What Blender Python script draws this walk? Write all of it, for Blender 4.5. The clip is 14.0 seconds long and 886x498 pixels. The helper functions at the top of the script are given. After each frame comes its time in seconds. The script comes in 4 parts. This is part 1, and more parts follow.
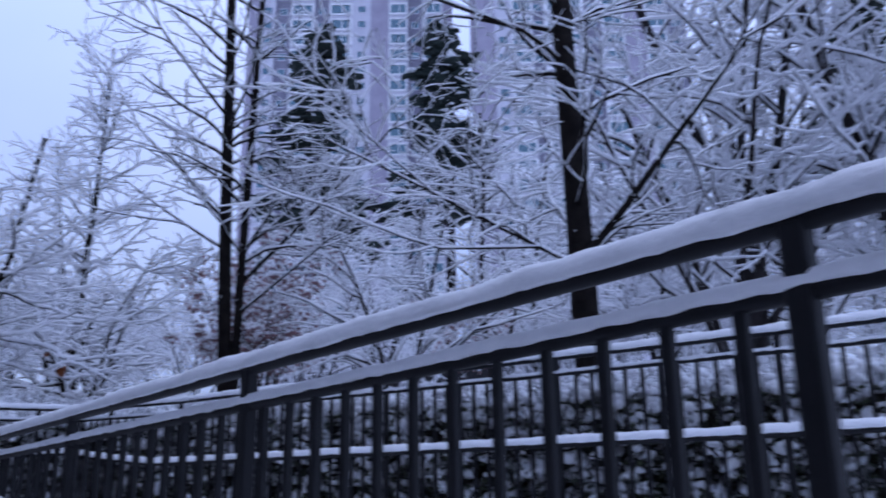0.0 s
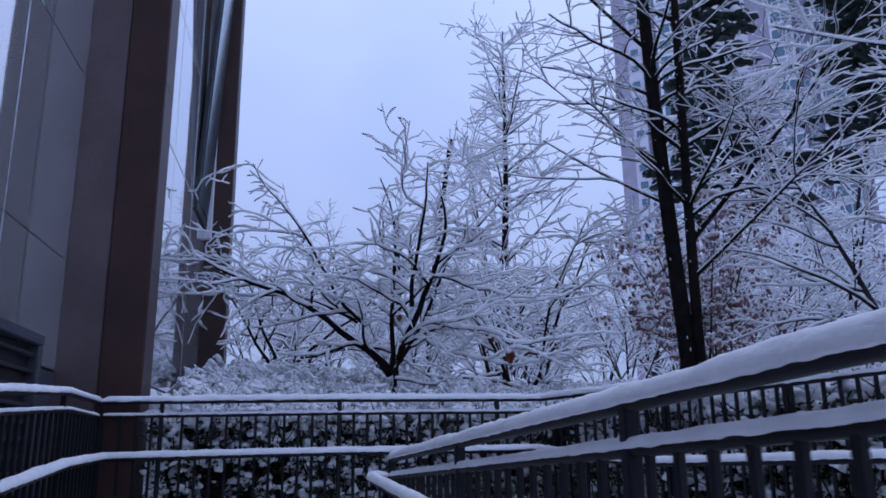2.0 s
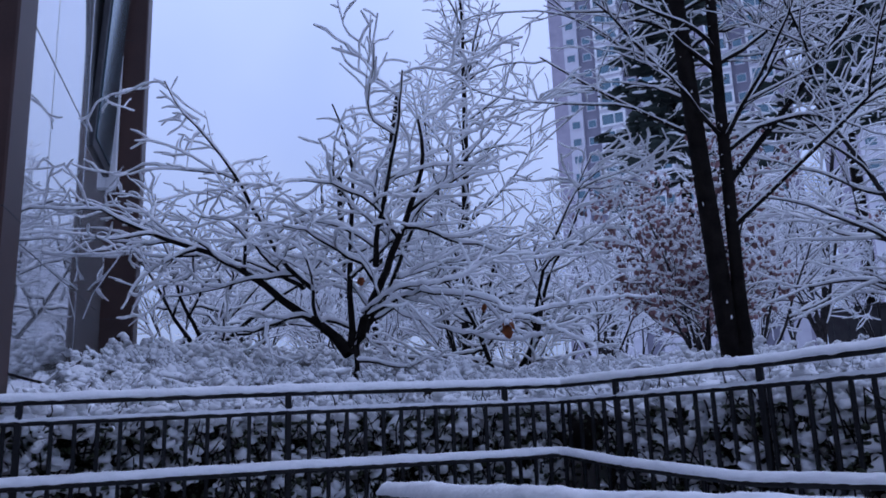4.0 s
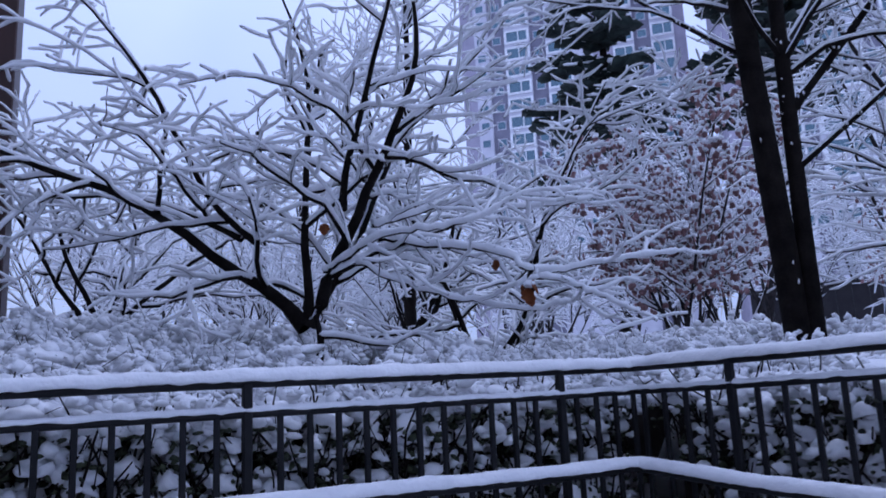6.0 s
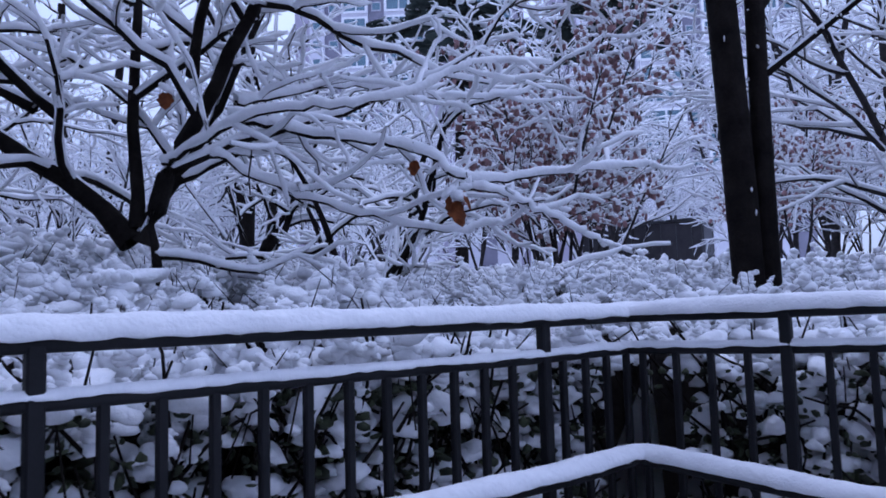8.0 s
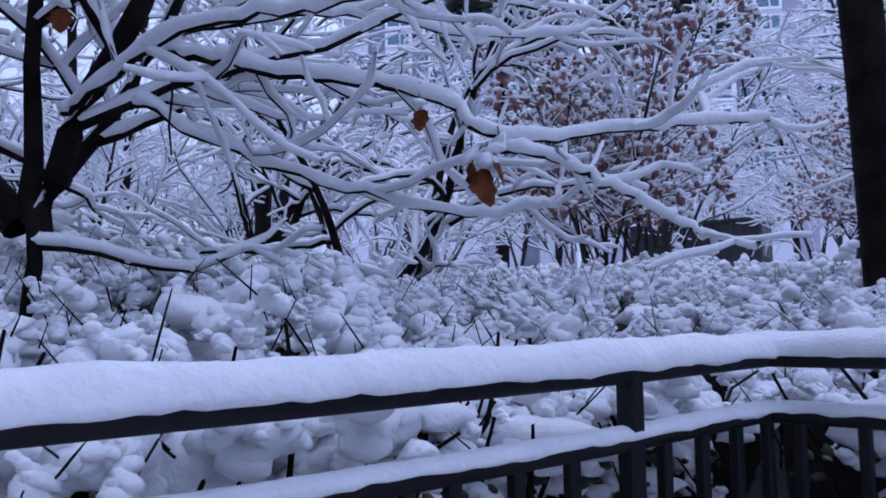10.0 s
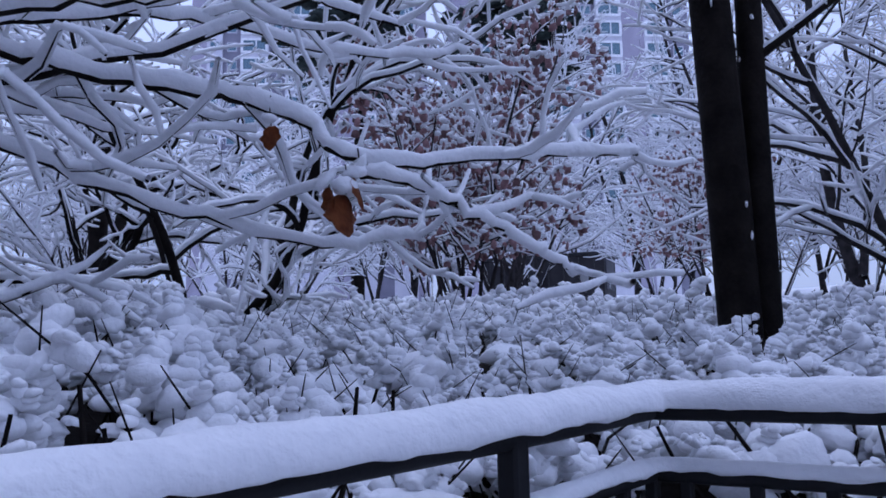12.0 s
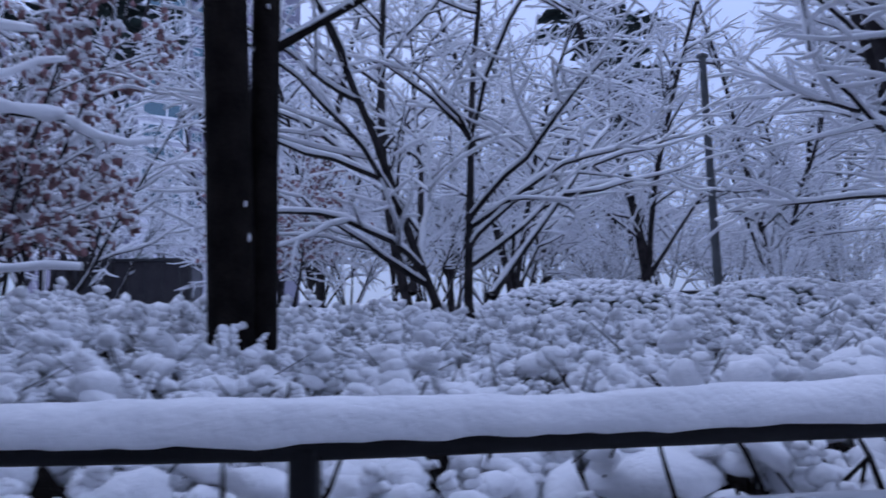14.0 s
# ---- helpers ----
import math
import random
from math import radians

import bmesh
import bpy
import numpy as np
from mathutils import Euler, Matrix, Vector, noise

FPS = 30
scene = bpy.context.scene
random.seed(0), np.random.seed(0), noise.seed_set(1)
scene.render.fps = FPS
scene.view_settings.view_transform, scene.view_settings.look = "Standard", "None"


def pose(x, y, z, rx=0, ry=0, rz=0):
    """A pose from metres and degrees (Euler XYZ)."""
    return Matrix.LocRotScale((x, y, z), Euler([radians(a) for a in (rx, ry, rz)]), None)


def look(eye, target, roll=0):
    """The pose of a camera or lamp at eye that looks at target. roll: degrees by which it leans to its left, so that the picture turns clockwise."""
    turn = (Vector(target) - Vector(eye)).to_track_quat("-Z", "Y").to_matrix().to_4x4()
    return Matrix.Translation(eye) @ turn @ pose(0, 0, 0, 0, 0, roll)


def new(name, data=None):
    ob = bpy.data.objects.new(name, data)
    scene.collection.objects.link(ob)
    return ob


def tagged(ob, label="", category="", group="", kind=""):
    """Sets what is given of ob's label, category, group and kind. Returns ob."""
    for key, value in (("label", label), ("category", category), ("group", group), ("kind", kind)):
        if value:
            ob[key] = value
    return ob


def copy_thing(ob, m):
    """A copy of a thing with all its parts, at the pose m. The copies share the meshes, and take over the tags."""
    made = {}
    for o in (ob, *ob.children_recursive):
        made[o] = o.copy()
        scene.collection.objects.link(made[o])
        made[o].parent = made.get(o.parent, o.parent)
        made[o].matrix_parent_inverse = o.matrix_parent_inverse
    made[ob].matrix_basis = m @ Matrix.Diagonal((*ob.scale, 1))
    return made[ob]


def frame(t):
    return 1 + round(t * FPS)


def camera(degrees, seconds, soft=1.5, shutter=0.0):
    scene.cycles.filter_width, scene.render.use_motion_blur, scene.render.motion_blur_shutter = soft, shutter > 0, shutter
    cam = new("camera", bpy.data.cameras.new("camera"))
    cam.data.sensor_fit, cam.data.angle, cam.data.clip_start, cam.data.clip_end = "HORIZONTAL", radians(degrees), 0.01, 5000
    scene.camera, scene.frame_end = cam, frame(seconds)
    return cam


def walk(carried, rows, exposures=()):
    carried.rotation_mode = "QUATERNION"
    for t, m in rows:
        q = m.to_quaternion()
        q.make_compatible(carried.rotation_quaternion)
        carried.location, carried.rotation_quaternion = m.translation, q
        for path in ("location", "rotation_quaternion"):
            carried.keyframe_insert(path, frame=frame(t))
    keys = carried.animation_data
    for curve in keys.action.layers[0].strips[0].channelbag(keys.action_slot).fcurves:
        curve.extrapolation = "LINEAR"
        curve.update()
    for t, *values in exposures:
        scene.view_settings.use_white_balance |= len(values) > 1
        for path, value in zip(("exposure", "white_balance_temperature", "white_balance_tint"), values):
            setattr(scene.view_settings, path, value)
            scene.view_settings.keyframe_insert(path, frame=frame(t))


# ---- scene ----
cam = camera(58.5, 14.0, 1.7, 0.3)
METRES, EYE = 8.0, 1.5
ROWS = [
    (0.0, 0.0, 0.0, 0.0, 0.18, 14.82, 0.68),
    (0.5, -0.0157, 0.0413, 0.0009, 12.36, 14.67, -1.3),
    (1.0, -0.0459, 0.0828, 0.0005, 22.26, 14.19, -1.35),
    (1.5, -0.0792, 0.1303, 0.005, 27.93, 14.09, 0.45),
    (2.0, -0.1186, 0.176, 0.0102, 28.68, 14.3, 0.73),
    (2.5, -0.1551, 0.2249, 0.0144, 26.71, 14.44, 1.62),
    (3.0, -0.1916, 0.2664, 0.0203, 26.15, 13.49, 1.59),
    (5.5, -0.3513, 0.4628, 0.0443, 18.75, 11.82, 2.77),
    (6.0, -0.3885, 0.4955, 0.0445, 16.91, 11.11, 2.72),
    (6.5, -0.4219, 0.5216, 0.0496, 13.05, 8.06, 3.53),
    (7.0, -0.4444, 0.5553, 0.0529, 6.63, 6.39, 3.88),
    (9.5, -0.4683, 0.7188, 0.0655, 2.98, 4.85, 1.04),
    (10.0, -0.4634, 0.7449, 0.0668, 6.71, 5.28, 0.71),
    (10.5, -0.4592, 0.7554, 0.0688, 8.62, 5.79, 0.63),
    (11.0, -0.4604, 0.7603, 0.0698, 4.49, 6.38, 1.04),
    (11.5, -0.4615, 0.7654, 0.0700, -3.79, 6.9, 1.49),
    (12.0, -0.4654, 0.7689, 0.0705, -3.78, 7.3, 1.01),
    (12.5, -0.4661, 0.7739, 0.0704, -4.06, 7.58, 0.87),
    (13.0, -0.4608, 0.7792, 0.0697, -11.82, 7.66, 1.16),
    (13.5, -0.4394, 0.7848, 0.0697, -23.01, 7.53, 1.79),
    (14.0, -0.4087, 0.7927, 0.0699, -32.12, 7.55, 1.18),
]
walk(cam, [(t, pose(METRES * x, METRES * y, EYE + METRES * z, 90 + pitch, roll, yaw)) for t, x, y, z, yaw, pitch, roll in ROWS],
     [(0.0, -0.22, 5920, 14), (0.6, -0.46, 5920, 14), (3.0, -0.46, 5920, 14), (5.5, -0.32, 5950, 15), (6.5, 0.0, 6020, 15), (9.5, 0.10, 6050, 15), (11.0, -0.16, 6050, 15), (12.5, -0.15, 6020, 15), (13.2, -0.15, 6000, 14), (14.0, -0.36, 5950, 14)])

# ---- sky and sun: a dull overcast dusk ----
world = bpy.data.worlds.new("world")
scene.world = world
world.use_nodes = True
wn, wl = world.node_tree.nodes, world.node_tree.links
sky = wn.new("ShaderNodeTexSky")
sky.sky_type, sky.sun_disc = "NISHITA", False
sky.sun_elevation, sky.sun_rotation = radians(72), radians(18)
sky.air_density, sky.dust_density, sky.ozone_density = 1.0, 2.0, 4.0
veil = wn.new("ShaderNodeMix")
veil.data_type = "RGBA"
veil.inputs[0].default_value = 0.82
wl.new(sky.outputs[0], veil.inputs[6])
cloud_co, cloud, ramp = wn.new("ShaderNodeTexCoord"), wn.new("ShaderNodeTexNoise"), wn.new("ShaderNodeValToRGB")
cloud.inputs["Scale"].default_value = 2.2
cloud.inputs["Detail"].default_value = 4
ramp.color_ramp.elements[0].position, ramp.color_ramp.elements[0].color = 0.3, (4.4, 5.5, 9.0, 1)
ramp.color_ramp.elements[1].position, ramp.color_ramp.elements[1].color = 0.7, (5.6, 6.6, 9.8, 1)
wl.new(cloud_co.outputs["Generated"], cloud.inputs["Vector"])
wl.new(cloud.outputs[0], ramp.inputs[0])
wl.new(ramp.outputs[0], veil.inputs[7])
# an overcast sky is brightest overhead
up, sep, lift = wn.new("ShaderNodeMapRange"), wn.new("ShaderNodeSeparateXYZ"), wn.new("ShaderNodeVectorMath")
up.inputs[1].default_value, up.inputs[2].default_value, up.inputs[3].default_value, up.inputs[4].default_value = 0.0, 1.0, 0.95, 2.3
lift.operation = "SCALE"
wl.new(cloud_co.outputs["Generated"], sep.inputs[0])
wl.new(sep.outputs[2], up.inputs[0])
wl.new(veil.outputs[2], lift.inputs[0])
wl.new(up.outputs[0], lift.inputs["Scale"])
wl.new(lift.outputs[0], wn["Background"].inputs[0])
wn["Background"].inputs[1].default_value = 0.10
sun = new("sun", bpy.data.lights.new("sun", "SUN"))
sun.data.energy, sun.data.angle, sun.data.color = 0.3, radians(60), (0.92, 0.95, 1.0)
sun.matrix_world = look((0, 0, 30), (-1, -3, 20))


# ---- materials ----
def material(name, low, high, scale=8.0, rough=0.8, metal=0.0, bump=0.3, fine=60.0, spec=0.3, vary=0.0, sss=0.0):
    """Two scales of noise between two colours, with bump."""
    m = bpy.data.materials.new(name)
    m.use_nodes = True
    n, l = m.node_tree.nodes, m.node_tree.links
    b = n["Principled BSDF"]
    co = n.new("ShaderNodeTexCoord")
    a, f, mx, cr = n.new("ShaderNodeTexNoise"), n.new("ShaderNodeTexNoise"), n.new("ShaderNodeMath"), n.new("ShaderNodeValToRGB")
    a.inputs["Scale"].default_value, f.inputs["Scale"].default_value = scale, fine
    a.inputs["Detail"].default_value = 5
    f.inputs["Detail"].default_value = 3
    l.new(co.outputs["Object"], a.inputs["Vector"])
    l.new(co.outputs["Object"], f.inputs["Vector"])
    mx.operation = "MULTIPLY_ADD"
    mx.inputs[1].default_value = 0.35
    l.new(f.outputs[0], mx.inputs[0])
    l.new(a.outputs[0], mx.inputs[2])
    cr.color_ramp.elements[0].position, cr.color_ramp.elements[0].color = 0.45, (*low, 1)
    cr.color_ramp.elements[1].position, cr.color_ramp.elements[1].color = 0.9, (*high, 1)
    l.new(mx.outputs[0], cr.inputs[0])
    src = cr.outputs[0]
    if vary:
        info, hs, mr = n.new("ShaderNodeNewGeometry"), n.new("ShaderNodeHueSaturation"), n.new("ShaderNodeMapRange")
        mr.inputs[3].default_value, mr.inputs[4].default_value = 1 - vary, 1 + vary
        l.new(info.outputs["Random Per Island"], mr.inputs[0])
        l.new(mr.outputs[0], hs.inputs["Value"])
        l.new(src, hs.inputs["Color"])
        src = hs.outputs[0]
    l.new(src, b.inputs["Base Color"])
    b.inputs["Roughness"].default_value, b.inputs["Metallic"].default_value = rough, metal
    b.inputs["Specular IOR Level"].default_value = spec
    if bump:
        bp = n.new("ShaderNodeBump")
        bp.inputs["Strength"].default_value, bp.inputs["Distance"].default_value = bump, 0.01
        l.new(mx.outputs[0], bp.inputs["Height"])
        l.new(bp.outputs[0], b.inputs["Normal"])
    return m


SNOW = material("snow", (0.80, 0.81, 0.84), (0.90, 0.90, 0.92), 14, 0.75, bump=0.9, fine=70, spec=0.25)
SNOW_FAR = material("thin_snow", (0.76, 0.77, 0.80), (0.88, 0.88, 0.91), 6, 0.85, bump=0.2, fine=40, spec=0.15)
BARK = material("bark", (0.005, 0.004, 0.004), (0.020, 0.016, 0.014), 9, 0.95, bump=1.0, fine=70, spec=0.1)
BARK_GREY = material("grey_bark", (0.014, 0.012, 0.013), (0.05, 0.044, 0.044), 9, 0.95, bump=0.8, fine=70, spec=0.1)
STEEL = material("painted_steel", (0.006, 0.0065, 0.008), (0.014, 0.014, 0.016), 5, 0.6, 0.0, bump=0.15, fine=120, spec=0.22)
LEAF_DARK = material("evergreen_leaf", (0.012, 0.018, 0.012), (0.05, 0.06, 0.03), 20, 0.6, bump=0, vary=0.5)
NEEDLE = material("needles", (0.010, 0.016, 0.016), (0.028, 0.04, 0.034), 6, 0.9, bump=0.5, vary=0.4)
LEAF_RUST = material("dry_leaf", (0.16, 0.045, 0.018), (0.34, 0.11, 0.04), 30, 0.8, bump=0.3, vary=0.4)
LEAF_PINK = material("faded_leaf", (0.16, 0.080, 0.082), (0.33, 0.195, 0.195), 8, 0.9, bump=0.2, vary=0.4)
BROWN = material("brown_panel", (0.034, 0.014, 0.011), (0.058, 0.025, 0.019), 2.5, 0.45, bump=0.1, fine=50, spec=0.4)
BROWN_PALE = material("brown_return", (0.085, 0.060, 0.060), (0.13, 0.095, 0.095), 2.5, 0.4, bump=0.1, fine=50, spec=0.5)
GREY_PANEL = material("grey_panel", (0.20, 0.20, 0.23), (0.28, 0.28, 0.31), 3, 0.4, bump=0.05, fine=40, spec=0.5)
FRAME_WHITE = material("white_frame", (0.62, 0.62, 0.64), (0.76, 0.76, 0.78), 4, 0.5, bump=0.05)
DARK_FRAME = material("dark_frame", (0.02, 0.02, 0.025), (0.05, 0.05, 0.055), 6, 0.5, bump=0.1)
CONCRETE = material("concrete", (0.16, 0.16, 0.165), (0.30, 0.30, 0.30), 5, 0.9, bump=0.5, fine=80)
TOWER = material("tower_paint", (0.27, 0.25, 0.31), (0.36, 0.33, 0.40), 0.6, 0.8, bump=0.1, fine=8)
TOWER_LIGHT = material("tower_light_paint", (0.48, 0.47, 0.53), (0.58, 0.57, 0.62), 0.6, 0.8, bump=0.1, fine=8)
TOWER_DARK = material("tower_dark_tone", (0.16, 0.155, 0.20), (0.22, 0.21, 0.26), 0.6, 0.8, bump=0.1, fine=8)
KIOSK = material("kiosk_cladding", (0.018, 0.016, 0.020), (0.04, 0.036, 0.04), 4, 0.6, bump=0.2)
KIOSK_DOOR = material("kiosk_door", (0.06, 0.06, 0.075), (0.10, 0.10, 0.12), 4, 0.5, bump=0.1)
POLE = material("grey_pole", (0.05, 0.055, 0.06), (0.10, 0.105, 0.11), 6, 0.5, metal=0.3, bump=0.1)


def glass(name, tint, rough=0.03):
    m = bpy.data.materials.new(name)
    m.use_nodes = True
    n, l = m.node_tree.nodes, m.node_tree.links
    b = n["Principled BSDF"]
    b.inputs["Base Color"].default_value = (*tint, 1)
    b.inputs["Roughness"].default_value = rough
    b.inputs["Metallic"].default_value = 0.75
    co, no, bp = n.new("ShaderNodeTexCoord"), n.new("ShaderNodeTexNoise"), n.new("ShaderNodeBump")
    no.inputs["Scale"].default_value = 1.3
    bp.inputs["Strength"].default_value, bp.inputs["Distance"].default_value = 0.06, 0.02
    l.new(co.outputs["Object"], no.inputs["Vector"])
    l.new(no.outputs[0], bp.inputs["Height"])
    l.new(bp.outputs[0], b.inputs["Normal"])
    return m


CURTAIN_GLASS = glass("curtain_glass", (0.74, 0.75, 0.78), 0.035)
WINDOW_GLASS = glass("window_glass", (0.13, 0.20, 0.24), 0.15)


# ---- mesh helpers ----
def part(name, bm, mat, parent=None, label="", smooth=False):
    me = bpy.data.meshes.new(name)
    bm.to_mesh(me)
    bm.free()
    me.materials.append(mat)
    if smooth:
        me.polygons.foreach_set("use_smooth", [True] * len(me.polygons))
    ob = new(name, me)
    if parent:
        ob.parent = parent
    if label:
        ob["label"] = label
    return ob


def box(bm, c, size, m=None, bevel=0.0):
    r = bmesh.ops.create_cube(bm, size=1.0, matrix=(m or Matrix()) @ Matrix.LocRotScale(c, None, size))
    if bevel:
        es = {e for v in r["verts"] for e in v.link_edges}
        bmesh.ops.bevel(bm, geom=list(es), offset=bevel, segments=1, affect="EDGES")


def box_bm(c, size, m=None, bevel=0.0):
    bm = bmesh.new()
    box(bm, c, size, m, bevel)
    return bm


class Tubes:
    """Collects tubes along polylines into one mesh."""

    def __init__(self):
        self.v, self.f, self.n = [], [], 0

    def add(self, pts, radii, sides=5, flat=1.0, cap=True):
        pts = np.asarray(pts, float)
        radii = np.asarray(radii, float)
        k = len(pts)
        tan = np.gradient(pts, axis=0)
        tan /= np.linalg.norm(tan, axis=1)[:, None] + 1e-9
        ref = np.where(np.abs(tan[:, 2:3]) > 0.9, np.array([[1.0, 0, 0]]), np.array([[0, 0, 1.0]]))
        a = np.cross(tan, ref)
        a /= np.linalg.norm(a, axis=1)[:, None] + 1e-9
        b = np.cross(a, tan)
        ang = np.arange(sides) * (2 * math.pi / sides)
        ring = pts[:, None, :] + radii[:, None, None] * (np.cos(ang)[None, :, None] * a[:, None, :] + flat * np.sin(ang)[None, :, None] * b[:, None, :])
        self.v.append(ring.reshape(-1, 3))
        i = np.arange(k - 1)[:, None] * sides + self.n
        j = np.arange(sides)[None, :]
        jn = (j + 1) % sides
        self.f.append(np.stack([i + j, i + jn, i + sides + jn, i + sides + j], -1).reshape(-1, 4))
        self.n += k * sides

    def blob(self, verts, faces):
        self.v.append(verts)
        self.f.append(faces + self.n)
        self.n += len(verts)

    def mesh(self, name, mat, parent=None, smooth=True):
        if not self.v:
            return None
        v = np.concatenate(self.v)
        sizes = np.concatenate([np.full(len(g), g.shape[1], np.int32) for g in self.f])
        loops = np.concatenate([g.ravel() for g in self.f]).astype(np.int32)
        me = bpy.data.meshes.new(name)
        me.vertices.add(len(v))
        me.vertices.foreach_set("co", v.astype(np.float32).ravel())
        me.loops.add(len(loops))
        me.loops.foreach_set("vertex_index", loops)
        me.polygons.add(len(sizes))
        me.polygons.foreach_set("loop_start", (np.cumsum(sizes) - sizes).astype(np.int32))
        if smooth:
            me.polygons.foreach_set("use_smooth", np.ones(len(sizes), bool))
        me.update(calc_edges=True)
        me.validate()
        me.materials.append(mat)
        ob = new(name, me)
        if parent:
            ob.parent = parent
        return ob


def ico(sub):
    bm = bmesh.new()
    bmesh.ops.create_icosphere(bm, subdivisions=sub, radius=1.0)
    bm.verts.ensure_lookup_table()
    v = np.array([p.co[:] for p in bm.verts])
    f = np.array([[q.index for q in g.verts] for g in bm.faces])
    bm.free()
    return v, f


ICO1, ICO2 = ico(1), ico(2)


def lump(tubes, c, size, rng, shape=ICO2, rough=0.18):
    """A soft clump of snow: an uneven, turned ball with a flatter underside."""
    v, f = shape
    k = 1 + rough * np.sin(v @ rng.normal(size=3) * 2.2 + rng.uniform(0, 6)) + rough * 0.7 * np.sin(v @ rng.normal(size=3) * 3.5 + rng.uniform(0, 6))
    w = v * k[:, None]
    w[:, 2] = np.where(w[:, 2] < 0, w[:, 2] * 0.6, w[:, 2])
    w = w * np.asarray(size)
    a = rng.uniform(0, 6.28)
    ca, sa = math.cos(a), math.sin(a)
    tilt = rng.normal(0, 0.25)
    x, y, z = w[:, 0], w[:, 1], w[:, 2]
    z = z + tilt * x
    tubes.blob(np.stack([c[0] + x * ca - y * sa, c[1] + x * sa + y * ca, c[2] + z], 1), f)


def unit(v):
    return v / (np.linalg.norm(v) + 1e-9)


def sway(rng, start, direction, length, steps, bend, lift, damp=1.0):
    """A wandering line."""
    p, d, out = np.array(start, float), unit(np.array(direction, float)), [np.array(start, float)]
    for _ in range(steps):
        d = unit(d + rng.normal(0, bend, 3) + np.array([0, 0, lift]))
        d[2] *= damp
        p = p + d * length / steps
        out.append(p)
    return np.array(out)


def snow_on(tubes, pts, radii, rng, thick, sides=4):
    """Snow lying along the upper side of a branch, thicker where it lies flat."""
    d = np.gradient(pts, axis=0)
    flat = np.sqrt(d[:, 0] ** 2 + d[:, 1] ** 2) / (np.linalg.norm(d, axis=1) + 1e-9)
    if flat.mean() < 0.35:
        return
    h = thick * (0.35 + 0.65 * flat) * rng.uniform(0.75, 1.25, len(pts)) * np.clip(0.45 + radii * 55, 0.45, 1.0)
    h[-1] *= 0.6
    tubes.add(pts + np.array([0, 0, 1.0]) * (radii * 0.75 + h * 0.45)[:, None], h + radii * 0.35, sides)


def twigs(rng, bark, snow, pts, radii, level, spec, out=None):
    """Side branches of a line, down to the last level."""
    if level >= spec["levels"]:
        return
    length = np.linalg.norm(np.diff(pts, axis=0), axis=1).sum()
    count = max(2, int(length * spec["per_metre"][level] * rng.uniform(0.8, 1.2)))
    for i in range(count):
        u = rng.uniform(spec["bare"][level], 1.0)
        k = u * (len(pts) - 1)
        j = min(int(k), len(pts) - 2)
        p = pts[j] + (pts[j + 1] - pts[j]) * (k - j)
        r0 = radii[j] * (1 - (k - j)) + radii[j + 1] * (k - j)
        along = unit(pts[j + 1] - pts[j])
        side = unit(np.cross(along, rng.normal(size=3)))
        side[2] = side[2] * spec["flatten"] + spec["rise"][level]
        d = unit(along * spec["forward"][level] + unit(side))
        ln = spec["length"][level] * rng.uniform(0.5, 1.15) * (1.15 - 0.6 * u)
        steps = spec["steps"][level]
        line = sway(rng, p, d, ln, steps, spec["bend"], spec["lift"][level], spec.get("damp", 1.0))
        r1 = min(r0 * 0.7, spec["radius"][level])
        rad = np.linspace(r1, max(r1 * 0.3, spec["tip"]), steps + 1)
        bark.add(line, rad, 5 if level == 0 else 3)
        snow_on(snow, line, rad, rng, spec["snow"], spec.get("snow_sides", 4))
        if out is not None:
            out.append(line)
        twigs(rng, bark, snow, line, rad, level + 1, spec, out)


